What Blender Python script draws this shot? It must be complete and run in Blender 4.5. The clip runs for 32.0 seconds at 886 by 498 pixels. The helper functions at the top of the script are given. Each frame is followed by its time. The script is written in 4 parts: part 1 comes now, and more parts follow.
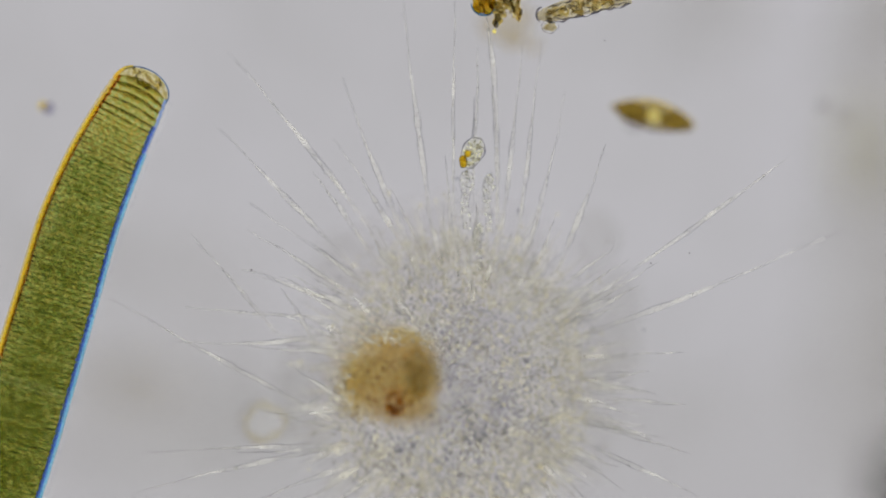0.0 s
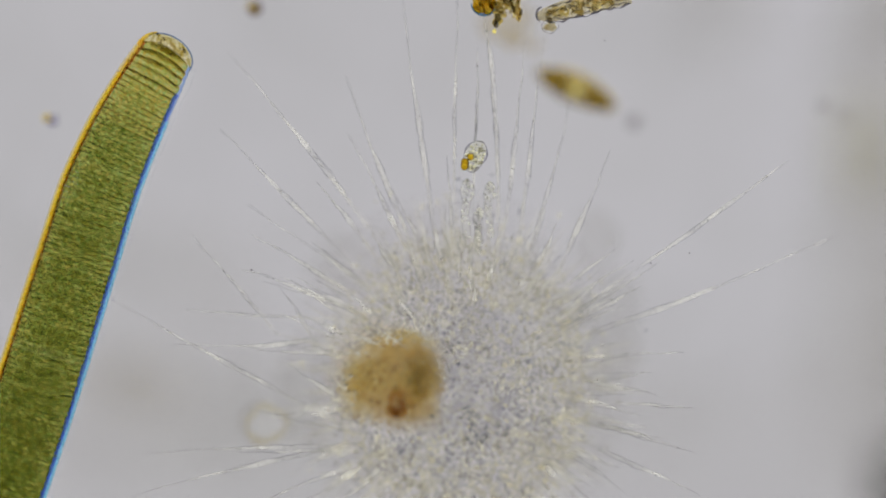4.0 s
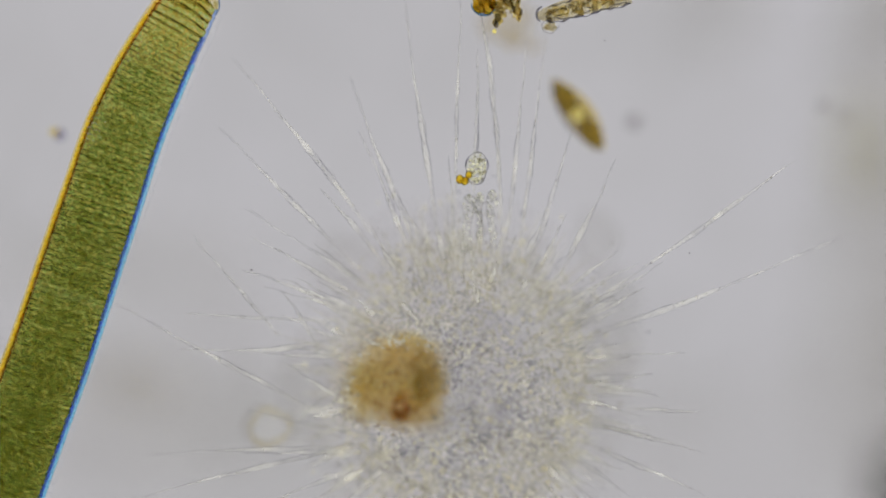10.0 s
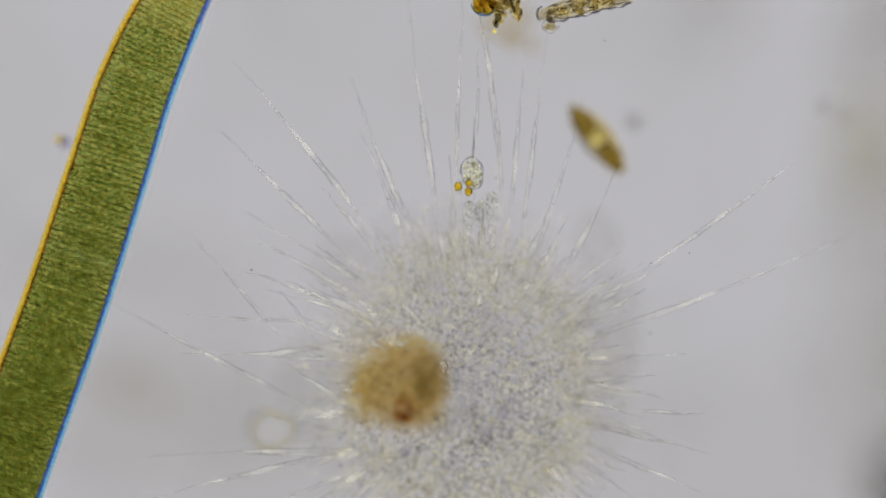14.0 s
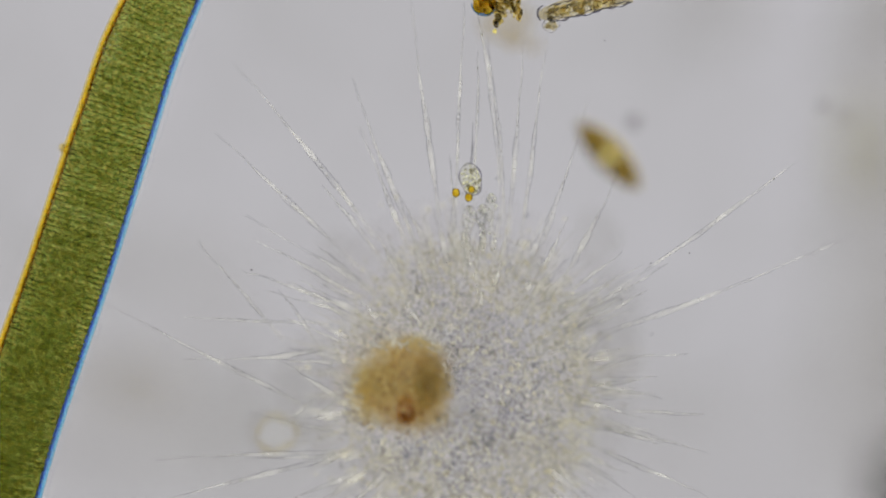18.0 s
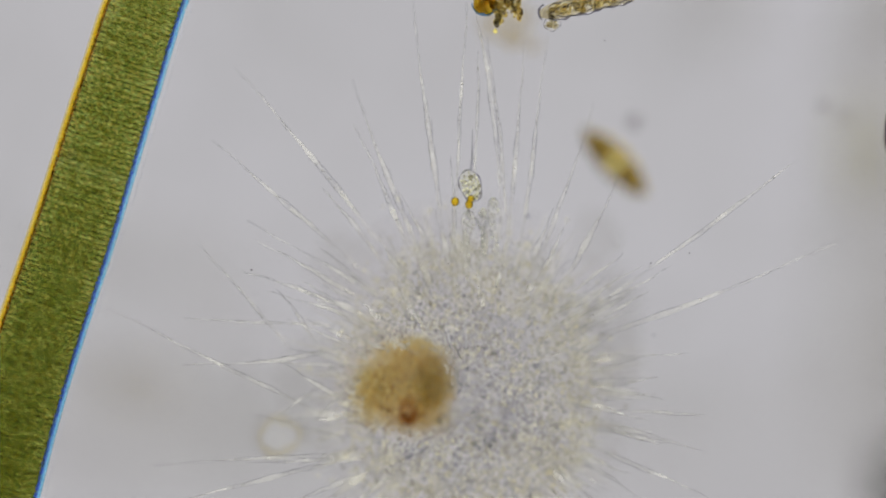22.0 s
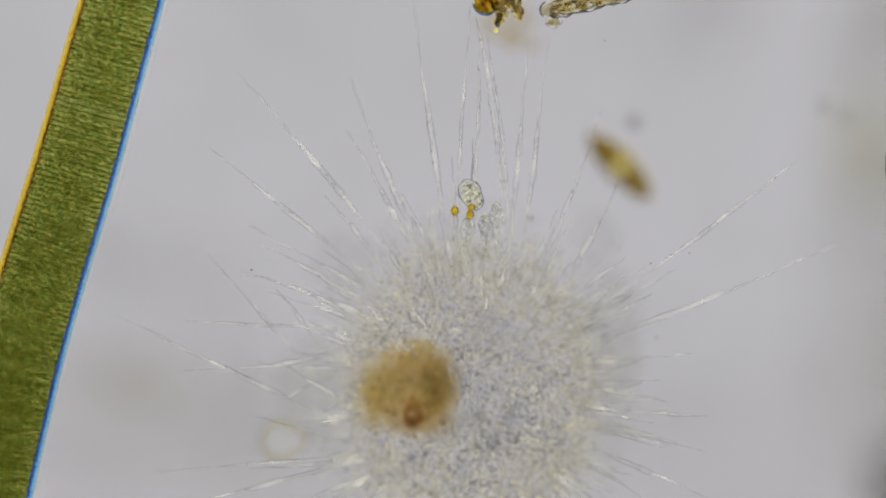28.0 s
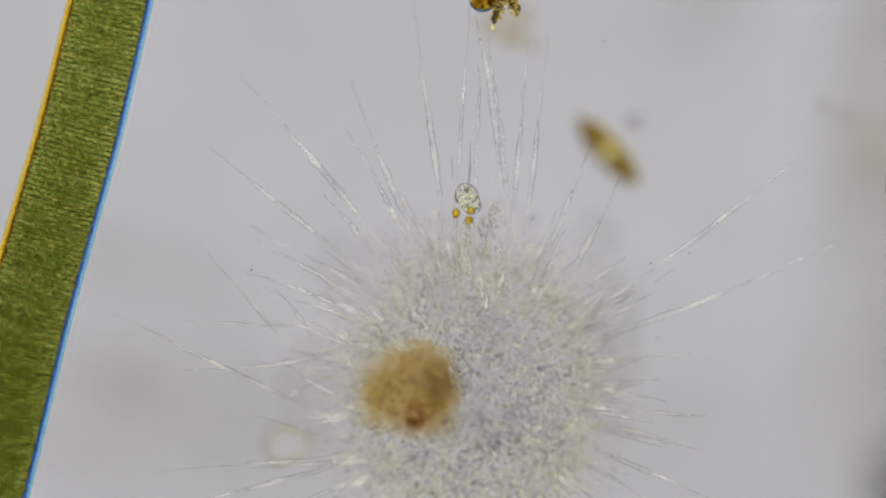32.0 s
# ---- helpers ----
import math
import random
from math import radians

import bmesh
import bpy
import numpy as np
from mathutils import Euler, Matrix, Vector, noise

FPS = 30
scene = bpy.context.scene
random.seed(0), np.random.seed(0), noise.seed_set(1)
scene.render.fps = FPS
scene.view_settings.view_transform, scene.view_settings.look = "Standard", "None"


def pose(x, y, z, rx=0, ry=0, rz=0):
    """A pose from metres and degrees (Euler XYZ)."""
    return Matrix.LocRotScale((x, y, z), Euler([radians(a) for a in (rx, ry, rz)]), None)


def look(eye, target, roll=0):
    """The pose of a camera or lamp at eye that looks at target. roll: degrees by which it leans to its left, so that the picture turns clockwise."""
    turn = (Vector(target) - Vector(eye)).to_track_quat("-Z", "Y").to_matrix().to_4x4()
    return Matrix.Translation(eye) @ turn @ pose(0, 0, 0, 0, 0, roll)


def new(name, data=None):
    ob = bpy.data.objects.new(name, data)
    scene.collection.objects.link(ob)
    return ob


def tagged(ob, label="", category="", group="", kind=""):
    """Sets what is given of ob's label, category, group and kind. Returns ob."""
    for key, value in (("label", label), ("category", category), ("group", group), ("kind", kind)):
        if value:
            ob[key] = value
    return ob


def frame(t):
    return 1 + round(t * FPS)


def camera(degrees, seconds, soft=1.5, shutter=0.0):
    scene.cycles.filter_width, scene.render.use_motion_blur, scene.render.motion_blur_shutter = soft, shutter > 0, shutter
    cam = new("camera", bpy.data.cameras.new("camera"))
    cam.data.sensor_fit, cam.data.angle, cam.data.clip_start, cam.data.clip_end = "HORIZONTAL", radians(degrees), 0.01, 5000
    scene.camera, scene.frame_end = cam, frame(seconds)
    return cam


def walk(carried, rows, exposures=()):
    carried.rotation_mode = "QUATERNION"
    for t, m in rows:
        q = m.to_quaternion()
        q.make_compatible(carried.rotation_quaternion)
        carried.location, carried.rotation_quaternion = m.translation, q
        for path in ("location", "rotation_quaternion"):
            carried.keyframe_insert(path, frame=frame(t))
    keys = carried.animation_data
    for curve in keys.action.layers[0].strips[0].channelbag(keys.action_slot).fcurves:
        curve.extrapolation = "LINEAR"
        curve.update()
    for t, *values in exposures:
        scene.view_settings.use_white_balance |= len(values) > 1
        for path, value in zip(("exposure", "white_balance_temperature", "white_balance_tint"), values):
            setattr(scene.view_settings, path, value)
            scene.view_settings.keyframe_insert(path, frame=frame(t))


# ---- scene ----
# A drop of pond water under a microscope, enlarged: one metre stands for about a quarter of a millimetre.
# The eye looks straight down; x to the right, y up the picture, z towards the eye. Sharp focus lies at z = 0.
EYE = 4.446
cam = camera(20.0, 32.0, soft=1.9)
cam.data.dof.use_dof = True
cam.data.dof.focus_distance = EYE
cam.data.dof.aperture_fstop = 0.30
walk(cam, [(0, look((0, 0, EYE), (0, 0, 0))), (32, look((0, 0, EYE), (0, 0, 0)))], exposures=[(0, 0.0), (32, 0.0)])
scene.cycles.transparent_max_bounces = 96

# ---- light: the lit field under the slide, and an added white fill ----
# the fill is added so that pale matter looks brighter than the field
world = bpy.data.worlds.new("room")
scene.world = world
world.use_nodes = True
world.node_tree.nodes["Background"].inputs["Color"].default_value = (1.0, 0.985, 0.95, 1)
world.node_tree.nodes["Background"].inputs["Strength"].default_value = 0.9
FIELD = (0.490, 0.4815, 0.5075)


def at(x, y, z=0.0):
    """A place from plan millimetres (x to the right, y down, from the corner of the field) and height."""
    k = 0.001 * (EYE - z) / EYE
    return Vector(((x - 784) * k, (441 - y) * k, z))


# ---- materials ----
def material(name):
    m = bpy.data.materials.new(name)
    m.use_nodes = True
    m.node_tree.nodes.clear()
    return m, m.node_tree.nodes, m.node_tree.links


def rgba(c):
    return (c[0], c[1], c[2], 1)


def jelly(name, tints, flesh, cover, scale=60.0, stretch=(1, 1, 1), detail=3.0, gloss=0.0, island=False, contrast=(0.35, 0.65)):
    """Living matter that lets the field's light through: tints colour what passes, flesh is what scatters, cover its share."""
    m, n, k = material(name)
    out = n.new("ShaderNodeOutputMaterial")
    co = n.new("ShaderNodeTexCoord")
    mp = n.new("ShaderNodeMapping")
    mp.inputs["Scale"].default_value = stretch
    info = n.new("ShaderNodeObjectInfo")
    add = n.new("ShaderNodeVectorMath")
    add.operation = "MULTIPLY_ADD"
    add.inputs[1].default_value = (7.3, 3.1, 5.7)
    k.new(info.outputs["Random"], add.inputs[0])
    k.new(co.outputs["Object"], add.inputs[2])
    k.new(add.outputs[0], mp.inputs["Vector"])
    no = n.new("ShaderNodeTexNoise")
    no.inputs["Scale"].default_value = scale
    no.inputs["Detail"].default_value = detail
    k.new(mp.outputs[0], no.inputs["Vector"])
    ramp = n.new("ShaderNodeValToRGB")
    lo, hi = contrast
    els = ramp.color_ramp.elements
    els[0].position, els[0].color = lo, rgba(tints[0])
    els[1].position, els[1].color = hi, rgba(tints[-1])
    for i, c in enumerate(tints[1:-1]):
        e = els.new(lo + (hi - lo) * (i + 1) / (len(tints) - 1))
        e.color = rgba(c)
    ramp2 = n.new("ShaderNodeValToRGB")
    els = ramp2.color_ramp.elements
    els[0].position, els[0].color = lo, rgba(flesh[0])
    els[1].position, els[1].color = hi, rgba(flesh[-1])
    if island:
        geo = n.new("ShaderNodeNewGeometry")
        k.new(geo.outputs["Random Per Island"], ramp.inputs[0])
        k.new(geo.outputs["Random Per Island"], ramp2.inputs[0])
    else:
        k.new(no.outputs["Fac"], ramp.inputs[0])
        k.new(no.outputs["Fac"], ramp2.inputs[0])
    tr = n.new("ShaderNodeBsdfTransparent")
    k.new(ramp.outputs[0], tr.inputs["Color"])
    di = n.new("ShaderNodeBsdfPrincipled")
    di.inputs["Roughness"].default_value = 0.55
    di.inputs["Specular IOR Level"].default_value = gloss
    k.new(ramp2.outputs[0], di.inputs["Base Color"])
    bump = n.new("ShaderNodeBump")
    bump.inputs["Strength"].default_value = 0.25
    bump.inputs["Distance"].default_value = 0.004
    k.new(no.outputs["Fac"], bump.inputs["Height"])
    k.new(bump.outputs[0], di.inputs["Normal"])
    mix = n.new("ShaderNodeMixShader")
    if isinstance(cover, tuple):
        mr = n.new("ShaderNodeMapRange")
        mr.inputs["From Min"].default_value, mr.inputs["From Max"].default_value = lo, hi
        mr.inputs["To Min"].default_value, mr.inputs["To Max"].default_value = cover
        if island:
            k.new(geo.outputs["Random Per Island"], mr.inputs["Value"])
        else:
            k.new(no.outputs["Fac"], mr.inputs["Value"])
        k.new(mr.outputs[0], mix.inputs[0])
    else:
        mix.inputs[0].default_value = cover
    k.new(tr.outputs[0], mix.inputs[1])
    k.new(di.outputs[0], mix.inputs[2])
    k.new(mix.outputs[0], out.inputs["Surface"])
    return m


def lit_field():
    m, n, k = material("lit_field")
    out = n.new("ShaderNodeOutputMaterial")
    em = n.new("ShaderNodeEmission")
    em.inputs["Color"].default_value = rgba(FIELD)
    k.new(em.outputs[0], out.inputs["Surface"])
    return m


def green_cell(name, tints, flesh, cover, shift=0.0, walls=0.0, lines=1.0, gain=1.0, edge=1.3):
    """The pigment of one drum-shaped cell: streaks that run across the filament, a broken line at each cross wall.
    Flanks are painted lighter for the shorter light path there.
    """
    m, n, k = material(name)
    out = n.new("ShaderNodeOutputMaterial")
    co = n.new("ShaderNodeTexCoord")
    info = n.new("ShaderNodeObjectInfo")
    sep = n.new("ShaderNodeSeparateXYZ")
    k.new(co.outputs["Object"], sep.inputs[0])

    def calc(op, p, q=None, r=None):
        c = n.new("ShaderNodeMath")
        c.operation = op
        for i, v in enumerate((p, q, r)):
            if v is None:
                continue
            if isinstance(v, (int, float)):
                c.inputs[i].default_value = v
            else:
                k.new(v, c.inputs[i])
        return c.outputs[0]

    def grain(scale, stretch, seed, detail):
        add = n.new("ShaderNodeVectorMath")
        add.operation = "MULTIPLY_ADD"
        add.inputs[1].default_value = (seed, seed * 0.7, seed * 0.3)
        k.new(info.outputs["Random"], add.inputs[0])
        mp = n.new("ShaderNodeMapping")
        mp.inputs["Scale"].default_value = stretch
        k.new(co.outputs["Object"], mp.inputs["Vector"])
        k.new(mp.outputs[0], add.inputs[2])
        no = n.new("ShaderNodeTexNoise")
        no.inputs["Scale"].default_value = scale
        no.inputs["Detail"].default_value = detail
        k.new(add.outputs[0], no.inputs["Vector"])
        return no.outputs["Fac"]
    fine = grain(1.0, (200, 6.0, 1.0), 90, 4.0)
    broad = grain(1.0, (40, 4.0, 0.8), 170, 2.0)
    spots = grain(1.0, (250, 17.0, 3.0), 50, 5.0)
    dash = grain(1.0, (30, 2.2, 1.0), 410, 1.0)
    across = calc("ABSOLUTE", sep.outputs["Y"])
    flank = calc("SMOOTH_MIN", calc("MAXIMUM", calc("MULTIPLY_ADD", across, 1.9, -0.85), 0.0), 1.0, 0.3)
    along = calc("ABSOLUTE", calc("ADD", sep.outputs["X"], calc("MULTIPLY_ADD", grain(1.0, (20, 3.0, 1.0), 70, 2.0), 0.0050, -0.0025)))
    line = calc("MAXIMUM", calc("MULTIPLY_ADD", along, 760.0 * lines, -2.3), 0.0)
    v = calc("MULTIPLY_ADD", fine, 0.85 * gain, shift + 0.39 - 0.425 * gain)
    v = calc("ADD", v, calc("MULTIPLY_ADD", broad, 0.22, -0.11))
    v = calc("ADD", v, calc("MULTIPLY_ADD", spots, 1.5 * gain, -0.75 * gain))
    v = calc("ADD", v, calc("MULTIPLY_ADD", info.outputs["Random"], 0.08, -0.04))
    # lighter flanks, as light crosses less of the drum there
    v = calc("ADD", v, calc("MULTIPLY", flank, calc("MULTIPLY", fine, 0.32)))
    v = calc("SUBTRACT", v, calc("MULTIPLY", line, calc("MULTIPLY", calc("MAXIMUM", calc("MULTIPLY_ADD", dash, 6.0, -2.9), 0.0), calc("MULTIPLY_ADD", flank, edge, walls))))
    v = calc("SUBTRACT", v, calc("MULTIPLY", line, calc("MULTIPLY_ADD", dash, 0.46, -0.12)))
    ramp, ramp2 = n.new("ShaderNodeValToRGB"), n.new("ShaderNodeValToRGB")
    for rp, cols in ((ramp, tints), (ramp2, flesh)):
        els = rp.color_ramp.elements
        els[0].position, els[0].color = 0.12, rgba(cols[0])
        els[1].position, els[1].color = 0.92, rgba(cols[-1])
        for i, c in enumerate(cols[1:-1]):
            e = els.new(0.12 + 0.8 * (i + 1) / (len(cols) - 1))
            e.color = rgba(c)
        k.new(v, rp.inputs[0])
    hue = n.new("ShaderNodeValToRGB")
    hue.color_ramp.elements[0].position, hue.color_ramp.elements[0].color = 0.38, (0.76, 0.96, 0.90, 1)
    hue.color_ramp.elements[1].position, hue.color_ramp.elements[1].color = 0.62, (1.0, 0.90, 0.66, 1)
    k.new(grain(1.0, (190, 13.0, 2.0), 330, 3.0), hue.inputs[0])
    dye = n.new("ShaderNodeMixRGB")
    dye.blend_type = "MULTIPLY"
    dye.inputs[0].default_value = 1.0
    k.new(ramp.outputs[0], dye.inputs[1])
    k.new(hue.outputs[0], dye.inputs[2])
    tr = n.new("ShaderNodeBsdfTransparent")
    k.new(dye.outputs[0], tr.inputs["Color"])
    di = n.new("ShaderNodeBsdfPrincipled")
    di.inputs["Roughness"].default_value = 0.5
    di.inputs["Specular IOR Level"].default_value = 0.0
    k.new(ramp2.outputs[0], di.inputs["Base Color"])
    mix = n.new("ShaderNodeMixShader")
    mix.inputs[0].default_value = cover
    k.new(tr.outputs[0], mix.inputs[1])
    k.new(di.outputs[0], mix.inputs[2])
    k.new(mix.outputs[0], out.inputs["Surface"])
    return m


M_FIELD = lit_field()
# soft tints in the glass stand in for the lamp's uneven brightness
M_GLASS = jelly("slide_glass", [(0.945, 0.945, 0.935), (0.985, 0.985, 0.98), (1, 1, 1)], [(0.8, 0.8, 0.8)] * 2, 0.003, 2.2, detail=2.0, contrast=(0.28, 0.60))
GREEN = [(0.34, 0.34, 0.14), (0.51, 0.52, 0.20), (0.65, 0.66, 0.31), (0.92, 0.91, 0.60)]
PALE = [(0.60, 0.50, 0.14), (0.84, 0.74, 0.26), (0.96, 0.88, 0.42), (1.0, 0.97, 0.76)]
M_CELL = [green_cell("green_cell", GREEN, [(0.025, 0.04, 0.004), (0.11, 0.13, 0.02), (0.36, 0.36, 0.12)], 0.22, 0.338 - 0.031 * q, 0.16, edge=0.50 - 0.035 * q) for q in range(8)]


def blend(f):
    return [tuple(p + (q - p) * f for p, q in zip(a, b)) for a, b in zip(PALE, GREEN)]


M_TIP = [green_cell("pale_cell", blend(f), [(0.07, 0.055, 0.01), (0.5, 0.44, 0.15)], 0.17 + 0.05 * f, 0.36 - 0.06 * f, 0.20, 0.7 if f < 0.3 else 1.0, 1.05 - 0.1 * f) for f in (0.0, 0.05, 0.12, 0.22, 0.35, 0.5, 0.62, 0.74, 0.86)]
M_JOINT = green_cell("joint_cell", [(0.34, 0.37, 0.12), (0.51, 0.54, 0.18), (0.67, 0.69, 0.31), (0.91, 0.91, 0.62)], [(0.03, 0.05, 0.006), (0.4, 0.4, 0.18)], 0.22, 0.22, 0.08)
M_SEPTUM = jelly("cross_wall", [(0.80, 0.80, 0.6), (0.97, 0.96, 0.9)], [(0.05, 0.06, 0.02)] * 2, 0.05, 1.0, (1, 6, 6))
# amber, rust, blue and pale edge colours stand in for the lens's colour fringes
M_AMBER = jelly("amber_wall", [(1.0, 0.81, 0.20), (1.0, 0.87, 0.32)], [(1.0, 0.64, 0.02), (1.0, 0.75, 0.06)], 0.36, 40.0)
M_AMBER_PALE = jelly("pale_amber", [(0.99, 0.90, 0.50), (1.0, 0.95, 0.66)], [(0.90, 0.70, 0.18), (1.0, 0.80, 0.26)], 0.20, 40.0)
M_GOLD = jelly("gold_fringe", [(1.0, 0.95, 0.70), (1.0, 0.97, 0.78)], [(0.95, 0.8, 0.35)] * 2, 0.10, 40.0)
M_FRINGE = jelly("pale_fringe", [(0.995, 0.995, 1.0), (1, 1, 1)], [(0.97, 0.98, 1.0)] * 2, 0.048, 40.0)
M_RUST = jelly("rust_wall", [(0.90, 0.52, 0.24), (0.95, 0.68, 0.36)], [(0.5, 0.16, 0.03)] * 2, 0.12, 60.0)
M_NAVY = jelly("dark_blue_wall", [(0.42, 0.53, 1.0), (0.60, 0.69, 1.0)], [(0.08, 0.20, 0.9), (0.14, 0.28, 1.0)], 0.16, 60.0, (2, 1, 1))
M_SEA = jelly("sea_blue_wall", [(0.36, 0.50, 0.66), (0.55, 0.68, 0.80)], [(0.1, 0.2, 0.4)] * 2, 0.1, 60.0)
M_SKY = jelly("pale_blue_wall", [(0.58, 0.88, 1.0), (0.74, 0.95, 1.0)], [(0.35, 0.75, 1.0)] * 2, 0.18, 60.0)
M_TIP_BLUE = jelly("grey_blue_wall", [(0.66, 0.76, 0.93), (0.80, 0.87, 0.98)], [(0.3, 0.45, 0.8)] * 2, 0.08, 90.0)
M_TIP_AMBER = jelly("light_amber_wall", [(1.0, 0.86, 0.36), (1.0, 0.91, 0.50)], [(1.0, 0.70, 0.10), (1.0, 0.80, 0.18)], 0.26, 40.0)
M_PLASM = jelly("clear_plasm", [(0.965, 0.962, 0.95), (0.995, 0.99, 0.98)], [(0.8, 0.78, 0.7)] * 2, 0.015, 18.0)
M_GRAIN = jelly("body_grains", [(0.868, 0.871, 0.884), (0.968, 0.969, 0.975), (0.998, 0.996, 0.972)], [(0.5, 0.5, 0.53), (1.0, 0.985, 0.91)], (0.0, 0.18), island=True, contrast=(0.1, 0.95))
M_GRAIN_WARM = jelly("warm_grains", [(0.90, 0.897, 0.885), (0.977, 0.974, 0.955), (1.0, 0.994, 0.96)], [(0.6, 0.58, 0.54), (1.0, 0.98, 0.86)], (0.0, 0.24), island=True, contrast=(0.1, 0.95))
M_ENDO = jelly("inner_plasm", [(0.972, 0.971, 0.974), (0.990, 0.990, 0.991)], [(0.5, 0.5, 0.55)] * 2, 0.002, 14.0, detail=4.0)
M_CLOUD = jelly("grey_plasm", [(0.948, 0.949, 0.957), (0.979, 0.979, 0.983)], [(0.5, 0.5, 0.55)] * 2, 0.002, 40.0, detail=4.0)
M_PALE_CLOUD = jelly("pale_plasm", [(0.985, 0.98, 0.962), (1.0, 0.997, 0.985)], [(1.0, 0.985, 0.90)] * 2, (0.015, 0.06), 60.0, detail=4.0)
M_FOAM = jelly("foam_wall", [(0.925, 0.925, 0.94), (0.975, 0.975, 0.98)], [(0.5, 0.5, 0.55)] * 2, 0.008, 20.0)
M_RIM_SHADE = jelly("clear_vacuole", [(0.90, 0.90, 0.925), (0.96, 0.96, 0.975)], [(0.5, 0.5, 0.55)] * 2, 0.01, 20.0)
M_CORE_GLINT = jelly("bright_vacuole", [(0.985, 0.985, 0.98), (1, 1, 1)], [(1.0, 1.0, 0.97)] * 2, 0.055, 20.0)
M_HONEY_GLINT = jelly("honey_vacuole", [(0.975, 0.965, 0.90), (1, 0.99, 0.95)], [(1.0, 0.95, 0.74)] * 2, 0.065, 20.0)
M_BODY_HALO = jelly("outer_plasm", [(0.975, 0.972, 0.970), (0.992, 0.991, 0.99)], [(0.5, 0.5, 0.5)] * 2, 0.003, 7.0)
M_FOOD = jelly("brown_food", [(0.975, 0.955, 0.88), (0.995, 0.98, 0.93)], [(0.5, 0.42, 0.16), (0.62, 0.53, 0.22)], (0.02, 0.01), 70.0, detail=6.0, contrast=(0.4, 0.6))
M_FOOD_DARK = jelly("dark_food", [(0.90, 0.865, 0.80), (0.955, 0.92, 0.85), (0.985, 0.965, 0.90), (1, 0.99, 0.96)], [(0.42, 0.35, 0.14), (0.80, 0.66, 0.34)], (0.0, 0.10), island=True, contrast=(0.05, 0.95))
M_RUSSET = jelly("russet_spot", [(0.82, 0.68, 0.40), (0.92, 0.81, 0.58)], [(0.34, 0.17, 0.02), (0.4, 0.22, 0.03)], 0.03, 60.0)
M_NEEDLE = jelly("needle_plasm", [(0.968, 0.968, 0.966), (0.998, 0.996, 0.985)], [(0.85, 0.85, 0.84), (1.0, 0.995, 0.96)], (0.02, 0.27), 22.0, (1, 0.2, 0.2), 5.0, contrast=(0.40, 0.64))
M_RAY_SHADE = jelly("needle_shade", [(0.86, 0.86, 0.87), (0.985, 0.985, 0.985)], [(0.2, 0.2, 0.2)] * 2, 0.008, 14.0, (1, 0.2, 0.2), 3.0, contrast=(0.38, 0.60))
M_SHELL = jelly("olive_shell", [(0.84, 0.78, 0.54), (0.95, 0.91, 0.74)], [(0.3, 0.24, 0.06), (0.4, 0.34, 0.1)], 0.06, 60.0)
M_PLATE = jelly("olive_plate", [(0.56, 0.46, 0.20), (0.84, 0.75, 0.42)], [(0.16, 0.12, 0.015), (0.40, 0.31, 0.06)], 0.15, 80.0, detail=4.0, contrast=(0.40, 0.60))
M_DROP = jelly("yellow_drop", [(1.0, 0.95, 0.52), (1.0, 0.97, 0.66)], [(1.0, 0.90, 0.34)] * 2, 0.55, 40.0)
M_CLEAR = jelly("clear_wall", [(0.91, 0.91, 0.90), (0.985, 0.985, 0.96)], [(1.0, 1.0, 0.90)] * 2, 0.10, 60.0)
M_WALL = jelly("dark_outline", [(0.48, 0.48, 0.55), (0.74, 0.72, 0.72)], [(0.05, 0.055, 0.08)] * 2, 0.16, 60.0)
M_CASING = jelly("grey_outline", [(0.56, 0.55, 0.60), (0.82, 0.81, 0.84)], [(0.1, 0.1, 0.12)] * 2, 0.08, 160.0, contrast=(0.42, 0.58))
M_ORANGE = jelly("orange_grain", [(0.92, 0.74, 0.10), (1.0, 0.88, 0.3)], [(0.55, 0.36, 0.01), (0.95, 0.72, 0.06)], 0.45, 180.0, contrast=(0.42, 0.58))
M_SEED = jelly("cell_granule", [(0.52, 0.51, 0.44), (0.90, 0.87, 0.66), (0.99, 0.98, 0.88)], [(0.2, 0.2, 0.16), (1.0, 1.0, 0.80)], (0.02, 0.9), island=True, contrast=(0.0, 0.7))
M_BROWN = jelly("brown_clump", [(0.56, 0.44, 0.08), (0.82, 0.68, 0.16), (0.96, 0.85, 0.34)], [(0.14, 0.09, 0.012), (0.62, 0.46, 0.04)], 0.26, 60.0, detail=5.0, contrast=(0.3, 0.7))
M_CASE = jelly("case_wall", [(0.80, 0.76, 0.62), (0.90, 0.86, 0.72), (0.97, 0.95, 0.86)], [(0.4, 0.34, 0.2), (0.6, 0.52, 0.3)], 0.08, 60.0, detail=5.0)
M_SMUDGE_SHADE = jelly("grey_smudge", [(0.95, 0.948, 0.94), (0.978, 0.976, 0.97)], [(0.3, 0.3, 0.3)] * 2, 0.008, 8.0)
M_DOME = jelly("clear_end", [(0.80, 0.74, 0.42), (0.93, 0.88, 0.62), (0.99, 0.97, 0.86)], [(0.5, 0.42, 0.16), (0.95, 0.88, 0.6)], (0.06, 0.16), 110.0, detail=4.0, contrast=(0.38, 0.62))
M_RUBBLE = jelly("brown_rubble", [(0.48, 0.36, 0.10), (0.84, 0.70, 0.18), (0.98, 0.88, 0.38)], [(0.08, 0.055, 0.012), (0.98, 0.78, 0.12)], (0.08, 0.22), island=True, contrast=(0.05, 0.8))
